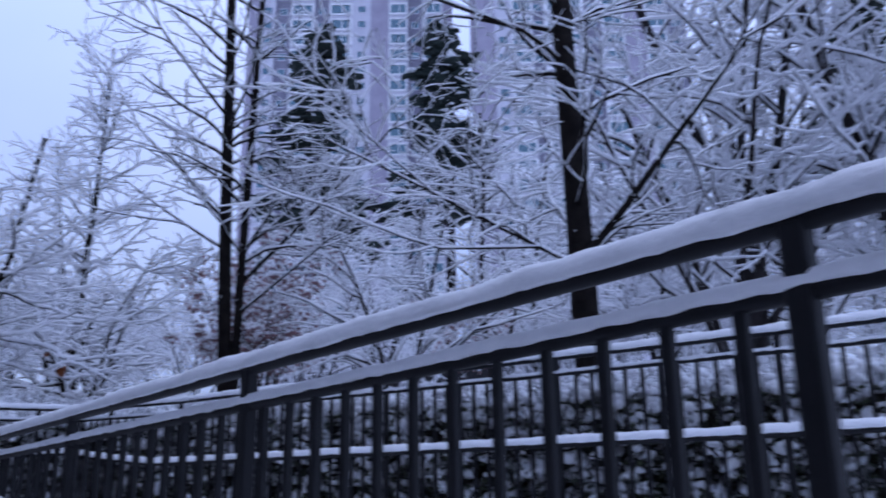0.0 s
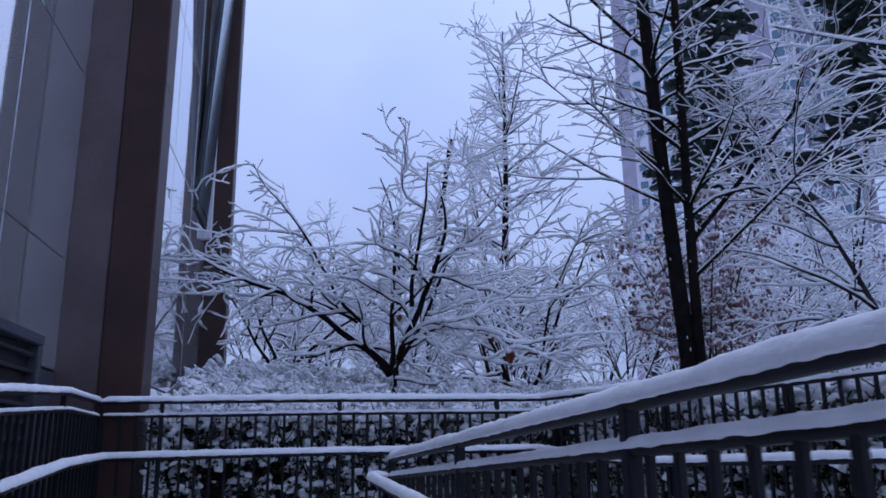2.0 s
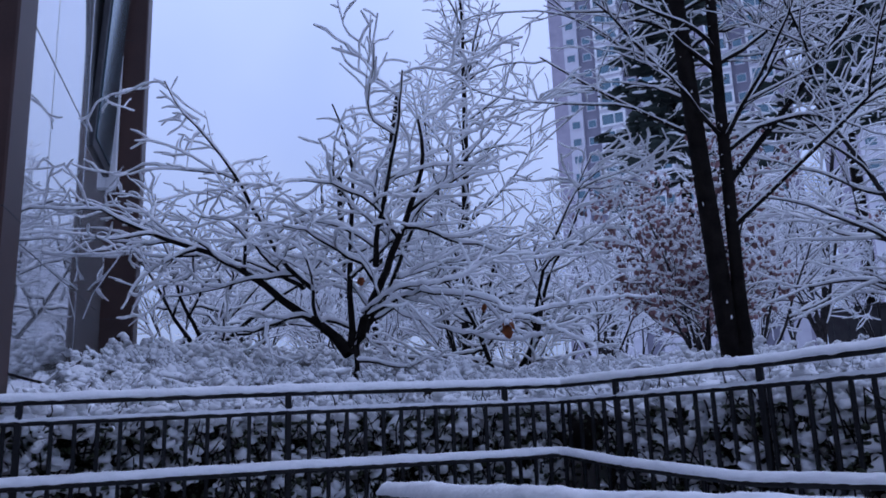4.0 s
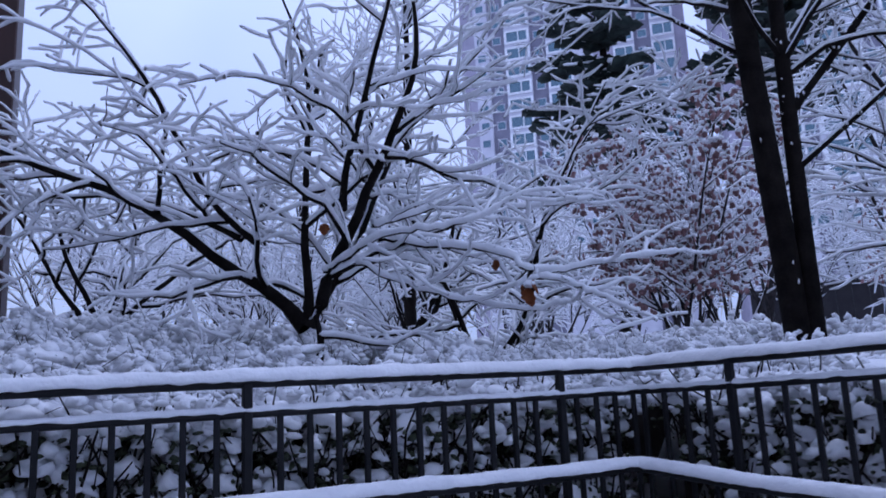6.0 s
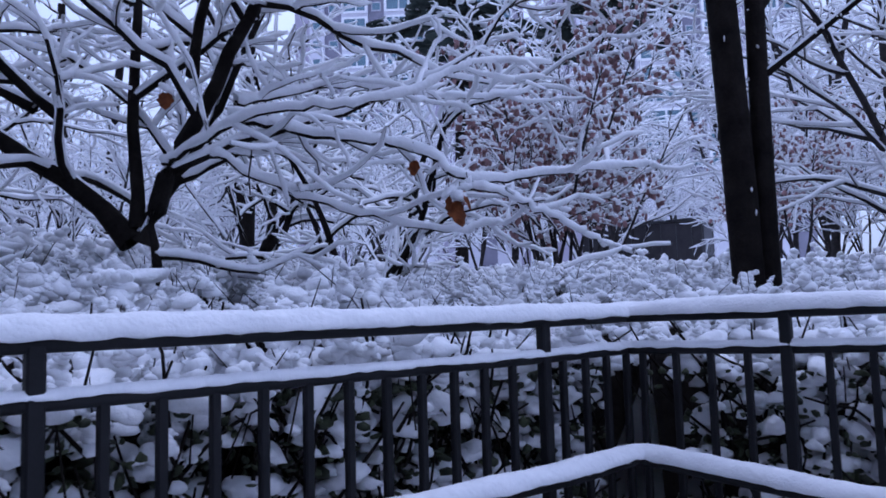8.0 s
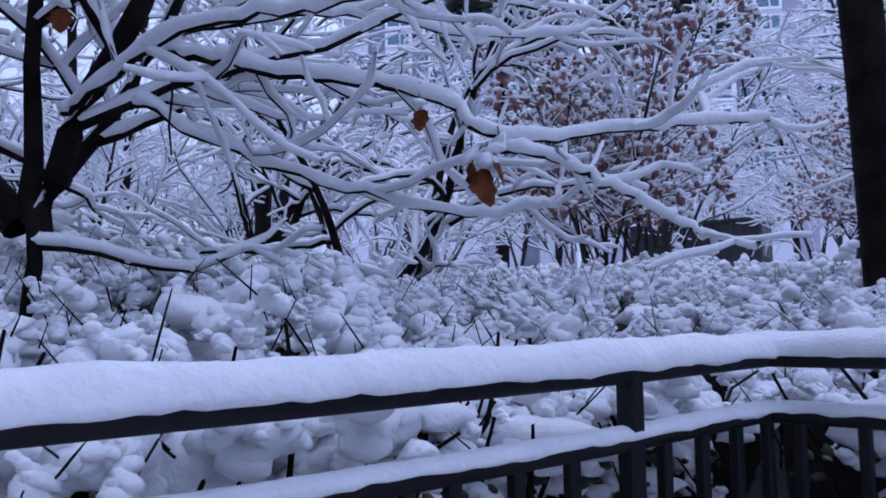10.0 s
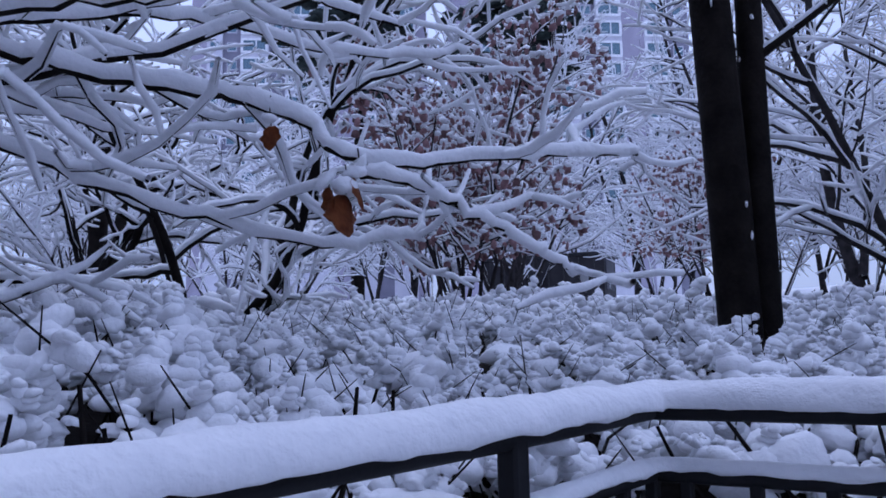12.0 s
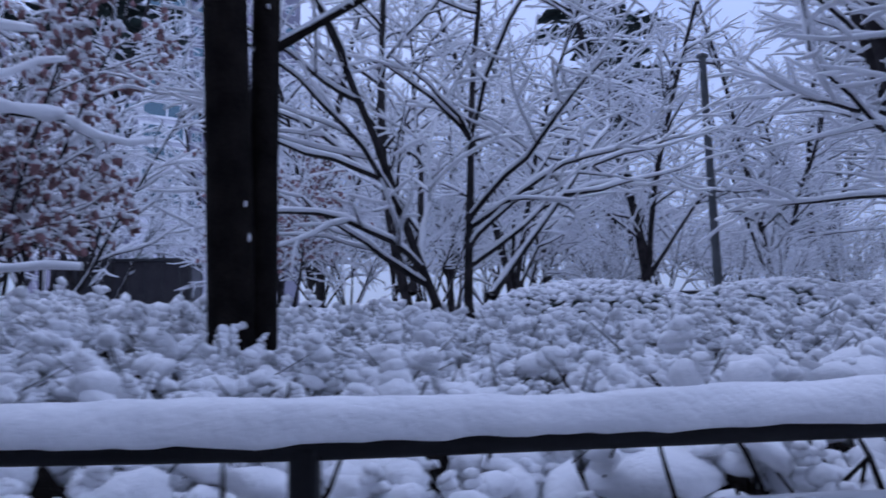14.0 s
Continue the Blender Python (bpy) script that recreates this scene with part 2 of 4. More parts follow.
def tree(name, seed, at, stems, spec, label, mats=(BARK, SNOW), category="tree", group="", patches=0, leaves=None, limbs=()):
    """stems: (azimuth, lean in degrees, length, radius, start height) of every trunk or main limb."""
    rng = np.random.default_rng(seed)
    root = new(name)
    tagged(root, label, category, group)
    trunk, bark, snow, lines = Tubes(), Tubes(), Tubes(), []
    for az, lean, length, radius, z0, *more in stems:
        a, t = radians(az), radians(lean)
        d = (math.cos(a) * math.sin(t), math.sin(a) * math.sin(t), math.cos(t))
        line = sway(rng, (more[0] if more else 0, more[1] if len(more) > 1 else 0, z0), d, length, 14, spec["wander"], spec["stem_lift"])
        rad = np.linspace(radius, radius * spec["taper"], 15)
        rad[0] *= 1.25
        trunk.add(line, rad, 10)
        snow_on(snow, line, rad * 0.7, rng, spec["snow"], 6)
        twigs(rng, bark, snow, line, rad, 0, spec, lines)
        for _ in range(patches):
            k = rng.integers(0, 9)
            u = rng.uniform()
            p = line[k] * (1 - u) + line[k + 1] * u
            side = rng.normal(-1.95, 0.55)
            s = rng.uniform(0.002, 0.008)
            lump(snow, p + rad[k] * 0.97 * np.array([math.cos(side), math.sin(side), 0]), (s * rng.uniform(0.5, 1.3), s, s * rng.uniform(0.8, 3.0)), rng, ICO1)
    for radius, *pts in limbs:
        # limbs in world places, smoothed
        line = np.array(pts, float) - np.array(at)
        for _ in range(3):
            mid = np.empty((len(line) * 2 - 2, 3))
            mid[0::2] = line[:-1] * 0.75 + line[1:] * 0.25
            mid[1::2] = line[:-1] * 0.25 + line[1:] * 0.75
            line = np.concatenate([line[:1], mid, line[-1:]])
        line[1:-1] += rng.normal(0, 0.006, (len(line) - 2, 3))
        rad = np.linspace(radius, radius * 0.35, len(line))
        trunk.add(line, rad, 8)
        snow_on(snow, line, rad, rng, spec["snow"] * 1.15, 8)
        twigs(rng, bark, snow, line[::3], rad[::3], 1, spec, lines)
    trunk.mesh("trunk", mats[0], root)
    bark.mesh("crown", mats[0], root)
    snow.mesh("snow_load", mats[1], root)
    if leaves:
        lv, ls = Tubes(), Tubes()
        for line in lines:
            for _ in range(leaves[1]):
                if rng.uniform() < leaves[2]:
                    p = line[rng.integers(1, len(line))] + rng.normal(0, 0.03, 3)
                    s = leaves[3] * rng.uniform(0.6, 1.3)
                    lump(lv, p - np.array([0, 0, s * 0.8]), (s * 0.7, s * 0.35, s), rng, ICO1, 0.3)
                    if rng.uniform() < leaves[4]:
                        lump(ls, p + np.array([0, 0, s * 0.25]), (s * 0.95, s * 0.8, s * 0.55), rng, ICO1, 0.2)
        lv.mesh("foliage", leaves[0], root)
        ls.mesh("leaf_snow", mats[1], root)
    root.location = at
    return root


# ---- the lie of the land ----
U = np.array([-0.668, 0.744])           # along the ramp, away from its foot
N = np.array([0.744, 0.668])            # across it, away from the building
END_FENCE = [(-5.66, 5.12), (-4.44, 6.22), (-3.58, 7.10), (-3.32, 7.38)]
OUTER_FENCE = [(-3.32, 7.38), (-2.95, 7.12), (-2.20, 6.70), (-1.40, 6.10), (1.70, 3.90), (4.30, 2.15)]
DIV_END = np.array([-3.40, 5.285])


def sides(x, y):
    return (y - 7.38) * 0.69 - (x + 3.32) * 0.72, (x + 3.32) * 0.57 + (y - 7.38) * 0.82


def beyond(x, y):
    """How far a place lies outside the fence, towards the planted slope."""
    return max(sides(x, y))


def soil(x, y):
    a, b = sides(x, y)
    d = max(a, b, 0)
    w = max(a, 0) / (max(a, 0) + max(b, 0) + 0.01)
    h = 1.05 + (0.11 + 0.08 * w) * min(d, 4.5) + 0.33 * min(max(d - 4.5, 0), 2.0) + 0.055 * min(max(d - 6.5, 0), 10) + 0.10 * min(max(d - 16.5, 0), 12)
    return h + 0.05 * noise.noise((x * 0.5, y * 0.5, 0)) if d > 0.3 else h



def ground():
    c = np.concatenate([-np.geomspace(900, 16, 22), np.linspace(-15, 15, 121), np.geomspace(16, 900, 22)])
    xs, ys = c - 2.0, c + 8.0
    verts = [(x, y, soil(x, y) if beyond(x, y) > 0.12 else -0.15) for y in ys for x in xs]
    k = len(xs)
    faces = [(j * k + i, j * k + i + 1, j * k + k + i + 1, j * k + k + i) for j in range(k - 1) for i in range(k - 1)]
    me = bpy.data.meshes.new("ground")
    me.from_pydata(verts, [], faces)
    me.materials.append(SNOW)
    me.polygons.foreach_set("use_smooth", [True] * len(faces))
    return tagged(new("ground", me), "snow-covered sloping ground under the trees", "ground", kind="structure")


ground()


def prism(name, corners, low, mat, label, category, kind="structure"):
    """corners: (x, y, top)."""
    bm = bmesh.new()
    top = [bm.verts.new(c) for c in corners]
    bot = [bm.verts.new((c[0], c[1], low)) for c in corners]
    bm.faces.new(top)
    bm.faces.new(bot[::-1])
    for i in range(len(corners)):
        j = (i + 1) % len(corners)
        bm.faces.new((top[j], top[i], bot[i], bot[j]))
    bmesh.ops.recalc_face_normals(bm, faces=bm.faces)
    return tagged(part(name, bm, mat), label, category, kind=kind)


def div_point(back, off=0.0):
    """A point on the dividing rail, so far back from its end; off: towards the building."""
    p = DIV_END - U * back - N * off
    return float(p[0]), float(p[1])


UB, NB = np.array([-0.62, 0.785]), np.array([0.785, 0.62])


def wall_point(s, w=-1.35):
    p = UB * s + NB * w
    return float(p[0]), float(p[1])


LAND = 0.82
prism("ramp", [(*wall_point(-6, -1.3), -0.05), (*wall_point(6.1, -1.3), LAND - 0.03), (*div_point(0, 0.06), LAND - 0.03), (*div_point(9.5, 0.06), -0.05)],
      -0.4, SNOW, "trodden snow on the rising lower ramp", "ramp")
prism("landing", [(*wall_point(6.1, -1.3), LAND), (-5.62, 5.10, LAND), (-3.34, 7.25, LAND), (-2.2, 6.55, LAND), (*div_point(0, -0.06), LAND), (*div_point(0, 0.06), LAND)],
      -0.4, SNOW, "snowy landing where the ramp turns back", "landing")
prism("upper_ramp", [(-2.2, 6.55, LAND), (4.2, 2.1, LAND + 0.40), (*div_point(9.5, -0.06), LAND + 0.48), (*div_point(0, -0.06), LAND)],
      -0.4, SNOW, "snow on the gently rising upper ramp", "ramp")
prism("divider_kerb", [(*div_point(0, 0.07), LAND + 0.06), (*div_point(0, -0.07), LAND + 0.06), (*div_point(9.5, -0.07), LAND + 0.56), (*div_point(9.5, 0.07), LAND + 0.56)],
      -0.4, CONCRETE, "bare concrete kerb wall under the dividing rail", "kerb")
E2 = np.array(END_FENCE + OUTER_FENCE[1:])
for i in range(len(E2) - 1):
    a, b = E2[i], E2[i + 1]
    d = (b - a) / np.linalg.norm(b - a)
    n = np.array([-d[1], d[0]])
    up = 0.0 if i < 4 else 0.03 * (i - 4)
    prism("kerb", [(*(a - n * 0.07), LAND + 0.10 + up), (*(b - n * 0.07), LAND + 0.10 + up), (*(b + n * 0.12), LAND + 0.10 + up), (*(a + n * 0.12), LAND + 0.10 + up)],
          -0.4, CONCRETE, "concrete kerb below the fence, edged with snow", "kerb")


# ---- railings ----
def bar(pts, radius, sides=10, flat=1.0):
    t = Tubes()
    fine = []
    for a, b in zip(pts[:-1], pts[1:]):
        fine += [np.array(a) * (1 - u) + np.array(b) * u for u in (0.0, 0.5)]
    fine.append(np.array(pts[-1]))
    t.add(fine, [radius] * len(fine), sides, flat)
    return t


def ridge(name, pts, width, height, seed, label):
    """Snow lying along a rail: a bumpy rounded cap."""
    rng = np.random.default_rng(seed)
    pts = [np.array(p, float) for p in pts]
    line = []
    for a, b in zip(pts[:-1], pts[1:]):
        k = max(2, int(np.linalg.norm(b - a) / 0.02))
        line += [a + (b - a) * i / k for i in range(k)]
    line.append(pts[-1])
    line = np.array(line)
    for _ in range(6):
        line[1:-1] = (line[:-2] + 2 * line[1:-1] + line[2:]) / 4
    tan = np.gradient(line, axis=0)
    side = np.stack([tan[:, 1], -tan[:, 0]], 1)
    side /= np.linalg.norm(side, axis=1)[:, None] + 1e-9
    m, verts = 13, []
    off = rng.uniform(0, 50)
    dist = np.concatenate([[0], np.cumsum(np.linalg.norm(np.diff(line, axis=0), axis=1))])
    for i, p in enumerate(line):
        end = min(1.0, (0.25 + 12 * min(dist[i], dist[-1] - dist[i])))
        grow = (1 + 0.16 * noise.noise((dist[i] * 3.0, off, 0)) + 0.10 * noise.noise((dist[i] * 9, off, 3)) + 0.05 * noise.noise((dist[i] * 26, off, 7))) * end
        for j in range(m):
            a = -0.45 + (math.pi + 0.9) * j / (m - 1)
            rough = 1 + 0.10 * noise.noise((dist[i] * 11, a * 2.0, off + 9)) + 0.05 * noise.noise((dist[i] * 34, a * 5, off + 2))
            x = math.cos(a) * width * rough * (0.75 + 0.25 * end)
            z = math.sin(a) * height * grow * rough
            if z < 0:
                z = math.sin(a) * 0.012 * (1 + 0.9 * noise.noise((dist[i] * 18, off, 5)) + 0.6 * noise.noise((dist[i] * 60, j * 0.9, off)))
            verts.append((p[0] + side[i, 0] * x, p[1] + side[i, 1] * x, p[2] + z))
    faces = [(i * m + j, i * m + j + 1, i * m + m + j + 1, i * m + m + j) for i in range(len(line) - 1) for j in range(m - 1)]
    faces += [(i * m + m - 1, i * m, i * m + m, i * m + m + m - 1) for i in range(len(line) - 1)]
    faces += [tuple(range(m - 1, -1, -1)), tuple(range((len(line) - 1) * m, len(line) * m))]
    me = bpy.data.meshes.new(name)
    me.from_pydata(verts, [], faces)
    me.materials.append(SNOW)
    me.polygons.foreach_set("use_smooth", [True] * len(faces))
    return tagged(new(name, me), label, "snow")




def railing(name, pts, label, seed, posts, picket=0.1, drop=0.086, foot=0.95, rail_r=0.016, post=0.030, top_snow=(0.035, 0.050), mid_snow=(0.016, 0.013)):
    """pts: the top rail's middle line. posts: distances along it."""
    root = tagged(new(name), label, "railing")
    pts = [np.array(p, float) for p in pts]
    bar(pts, rail_r).mesh("top_rail", STEEL, root)
    bar([p - np.array([0, 0, drop + 0.01]) for p in pts], 0.013, 8).mesh("mid_rail", STEEL, root)
    bar([p - np.array([0, 0, foot]) for p in pts], 0.013, 8).mesh("bottom_rail", STEEL, root)
    seg = [np.linalg.norm(b - a) for a, b in zip(pts[:-1], pts[1:])]
    total = sum(seg)

    def at(d):
        for a, b, ln in zip(pts[:-1], pts[1:], seg):
            if d <= ln:
                return a + (b - a) * d / ln, b - a
            d -= ln
        return pts[-1], pts[-1] - pts[-2]

    post_me, pick_me = None, None
    for d in posts:
        p, way = at(d)
        if post_me is None:
            post_me = part("post", box_bm((0, 0, -0.55), (post, post, 1.10), None, 0.004), STEEL, root)
            ob = post_me
        else:
            ob = new("post", post_me.data)
            ob.parent = root
        ob.matrix_basis = pose(*p, 0, 0, math.degrees(math.atan2(way[1], way[0])))
    d = picket * 0.5
    while d < total:
        if min([abs(d - q) for q in posts] or [9]) > 0.04:
            p, way = at(d)
            if pick_me is None:
                pick_me = part("picket", box_bm((0, 0, -(drop + foot) / 2), (0.019, 0.019, foot - drop), None, 0.003), STEEL, root)
                ob = pick_me
            else:
                ob = new("picket", pick_me.data)
                ob.parent = root
            ob.matrix_basis = pose(*p, 0, 0, math.degrees(math.atan2(way[1], way[0])))
        d += picket
    if not top_snow:
        return root
    ridge("snow_ridge", [p + np.array([0, 0, rail_r * 0.5]) for p in pts], top_snow[0], top_snow[1], seed, "thick rounded ridge of snow on the top rail")
    if mid_snow:
        ridge("snow_ridge", [p - np.array([0, 0, drop - 0.001]) for p in pts], mid_snow[0], mid_snow[1], seed + 1, "thin line of snow on the lower rail")
    return root


RAIL = 1.951
railing("end_fence", [(*END_FENCE[0], RAIL - 0.02), (*END_FENCE[1], RAIL), (*END_FENCE[2], RAIL + 0.010), (*END_FENCE[3], RAIL + 0.016)],
        "dark steel picket fence across the landing, snow on its rails", 11, [0.02, 0.41, 1.643, 2.873], top_snow=None)
railing("outer_fence", [(*OUTER_FENCE[0], RAIL + 0.016), (*OUTER_FENCE[1], RAIL + 0.018), (*OUTER_FENCE[2], RAIL + 0.030), (*OUTER_FENCE[3], RAIL + 0.05), (*OUTER_FENCE[4], RAIL + 0.14), (*OUTER_FENCE[5], RAIL + 0.24)],
        "dark steel picket fence beside the upper ramp, snow on its rails", 21, [0.452, 1.31, 2.31, 3.55, 4.83, 6.06, 7.3, 8.5], top_snow=None)
LINE = [(*p, RAIL + h) for p, h in zip(END_FENCE, (-0.02, 0.0, 0.010, 0.016))] + [(*p, RAIL + h) for p, h in zip(OUTER_FENCE[1:], (0.018, 0.030, 0.05, 0.14, 0.24))]
ridge("snow_ridge", [(x, y, z + 0.009) for x, y, z in LINE], 0.035, 0.037, 11, "thick rounded ridge of snow on the fence's top rail")
ridge("snow_ridge", [(x, y, z - 0.085) for x, y, z in LINE], 0.017, 0.014, 12, "thin line of snow on the fence's lower rail")
railing("dividing_rail", [(*div_point(0), 1.537), (*div_point(9.9), 1.537 + 0.0442 * 9.9)],
        "dark steel railing between the two ramps, thick snow on it", 31, [0.02, 1.54, 2.97, 4.34, 5.78, 7.15, 8.5, 9.8], post=0.036, picket=0.115, drop=0.084, foot=0.68,
        rail_r=0.016, top_snow=(0.031, 0.038), mid_snow=(0.020, 0.020))
railing("wall_rail", [(*wall_point(-4, -1.22), 1.25), (*wall_point(6.6, -1.22), 1.93), (*END_FENCE[0], RAIL - 0.02)],
        "dark steel picket railing along the building, snow on top", 41, [0.5, 2.5, 4.5, 6.5, 8.5, 10.55], top_snow=(0.03, 0.03))


def handrail(name, pts, label, seed, brackets, snow=(0.032, 0.036), r=0.019):
    root = tagged(new(name), label, "handrail")
    bar(pts, r).mesh("rail", STEEL, root)
    for p, q in brackets:
        bar([p, ((p[0] + q[0]) / 2, (p[1] + q[1]) / 2, q[2] - 0.05), q], 0.009, 6).mesh("bracket", STEEL, root)
    ridge("snow_ridge", [(p[0], p[1], p[2] + r * 0.5) for p in pts], snow[0], snow[1], seed, "rounded ridge of snow on the low handrail")
    return root


LOW = 1.575
handrail("low_handrail", [(*wall_point(2.0, -1.12), 1.12), (*wall_point(6.3, -1.12), LOW - 0.05), (-5.55, 5.10, LOW - 0.02), (-4.38, 6.14, LOW), (-3.52, 7.02, LOW), (-3.32, 7.25, LOW + 0.005), (-2.95, 6.93, LOW - 0.04), (-2.30, 6.42, LOW - 0.09), (1.4, 3.70, LOW + 0.01), (3.7, 2.10, LOW + 0.09)],
         "dark steel low handrail inside the fence, capped with snow", 51, [((-4.38, 6.14, LOW), (-4.44, 6.22, LOW - 0.02)), ((-2.95, 6.93, LOW - 0.04), (-2.90, 7.10, LOW - 0.06))])
d1, d2, d3, d4 = div_point(-0.02, 0.0), div_point(-0.08, 0.10), div_point(0.1, 0.12), div_point(9.0, 0.12)
handrail("loop_handrail", [(*d1, 1.44), (*d2, 1.43), (*d3, 1.43), (*d4, 1.05)],
         "dark steel handrail looping round the end of the dividing rail, snowy", 61, [((*d1, 1.44), (*div_point(0.02), 1.42))])

# ---- the building ----
BUILD = Matrix(((UB[0], -NB[0], 0, 0), (UB[1], -NB[1], 0, 0), (0, 0, 1, 0), (0, 0, 0, 1)))   # local: along, inward, up


def building():
    house = tagged(new("building"), "modern building with brown pilasters and reflective cladding", "building", kind="structure")
    part("wall", box_bm((3.05, 5.75, 6.0), (18.1, 8.0, 13.0), BUILD), GREY_PANEL, house)
    part("roof", box_bm((3.2, 5.5, 12.7), (18.8, 8.6, 0.4), BUILD, 0.02), DARK_FRAME, house)
    for s in (-4.77, -0.64, 3.49, 7.62, 11.78):
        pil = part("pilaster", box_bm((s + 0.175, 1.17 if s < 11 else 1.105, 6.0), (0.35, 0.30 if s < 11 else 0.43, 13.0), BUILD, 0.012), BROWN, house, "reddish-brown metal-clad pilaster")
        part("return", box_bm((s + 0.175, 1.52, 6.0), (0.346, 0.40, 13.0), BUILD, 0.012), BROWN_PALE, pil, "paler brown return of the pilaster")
        for z in (1.4, 2.9, 4.4, 5.9, 7.4):
            part("joint", box_bm((s + 0.175, 1.17, z), (0.354, 0.304, 0.006), BUILD), DARK_FRAME, pil)
        if s < 11:
            far = s > 7
            y = 1.22 if far else 1.63
            for k in range(3):
                a = s + 0.36 + k * 1.265
                for j in range(7):
                    part("panel", box_bm((a + 0.615, y, 2.95 + j * 1.45 + 0.715), (1.246, 0.05, 1.434), BUILD, 0.004), CURTAIN_GLASS, house)
                part("panel", box_bm((a + 0.615, y, 2.55), (1.246, 0.05, 0.784), BUILD, 0.004), CURTAIN_GLASS, house)
                part("panel", box_bm((a + 0.615, y, 1.40), (1.246, 0.05, 1.484), BUILD, 0.004), CURTAIN_GLASS if far else KIOSK_DOOR, house)
    # a tall sash stands ajar beside the far pilaster
    win = part("window_frame", box_bm((11.68, 1.16, 8.0), (0.10, 0.10, 7.6), BUILD, 0.008), FRAME_WHITE, house, "white window frame")
    part("sash", box_bm((0, 0, 1.9), (0.95, 0.05, 3.8), BUILD @ pose(11.12, 1.19, 4.3, 3.0, 0, 0), 0.006), DARK_FRAME, win, "dark sash tilted ajar")
    part("pane", box_bm((0, -0.03, 1.9), (0.80, 0.02, 3.6), BUILD @ pose(11.12, 1.19, 4.3, 3.0, 0, 0)), WINDOW_GLASS, win)
    edge = part("downpipe", box_bm((12.17, 1.12, 6.5), (0.06, 0.10, 12.0), BUILD, 0.012), DARK_FRAME, house, "dark downpipe at the corner")
    for z in (3.4, 4.6, 6.0):
        part("clip", box_bm((12.17, 1.10, z), (0.09, 0.15, 0.14), BUILD, 0.012), FRAME_WHITE, edge)
    return house


building()


def louvre():
    root = tagged(new("louvre_vent"), "grey metal louvred vent set in the wall", "vent")
    part("frame", box_bm((5.55, 1.56, 2.28), (2.9, 0.12, 0.07), BUILD, 0.008), KIOSK_DOOR, root)
    part("frame", box_bm((5.55, 1.56, 1.30), (2.9, 0.12, 0.07), BUILD, 0.008), KIOSK_DOOR, root)
    for s in (4.13, 5.55, 6.97):
        part("frame", box_bm((s, 1.565, 1.79), (0.07, 0.12, 0.91), BUILD, 0.008), KIOSK_DOOR, root)
    part("backing", box_bm((5.55, 1.59, 1.79), (2.8, 0.04, 0.95), BUILD), KIOSK, root)
    for i in range(9):
        part("slat", box_bm((5.55, 1.56, 1.38 + i * 0.1), (2.78, 0.07, 0.022), BUILD @ pose(0, 0, 0), 0.003), DARK_FRAME, root)


louvre()


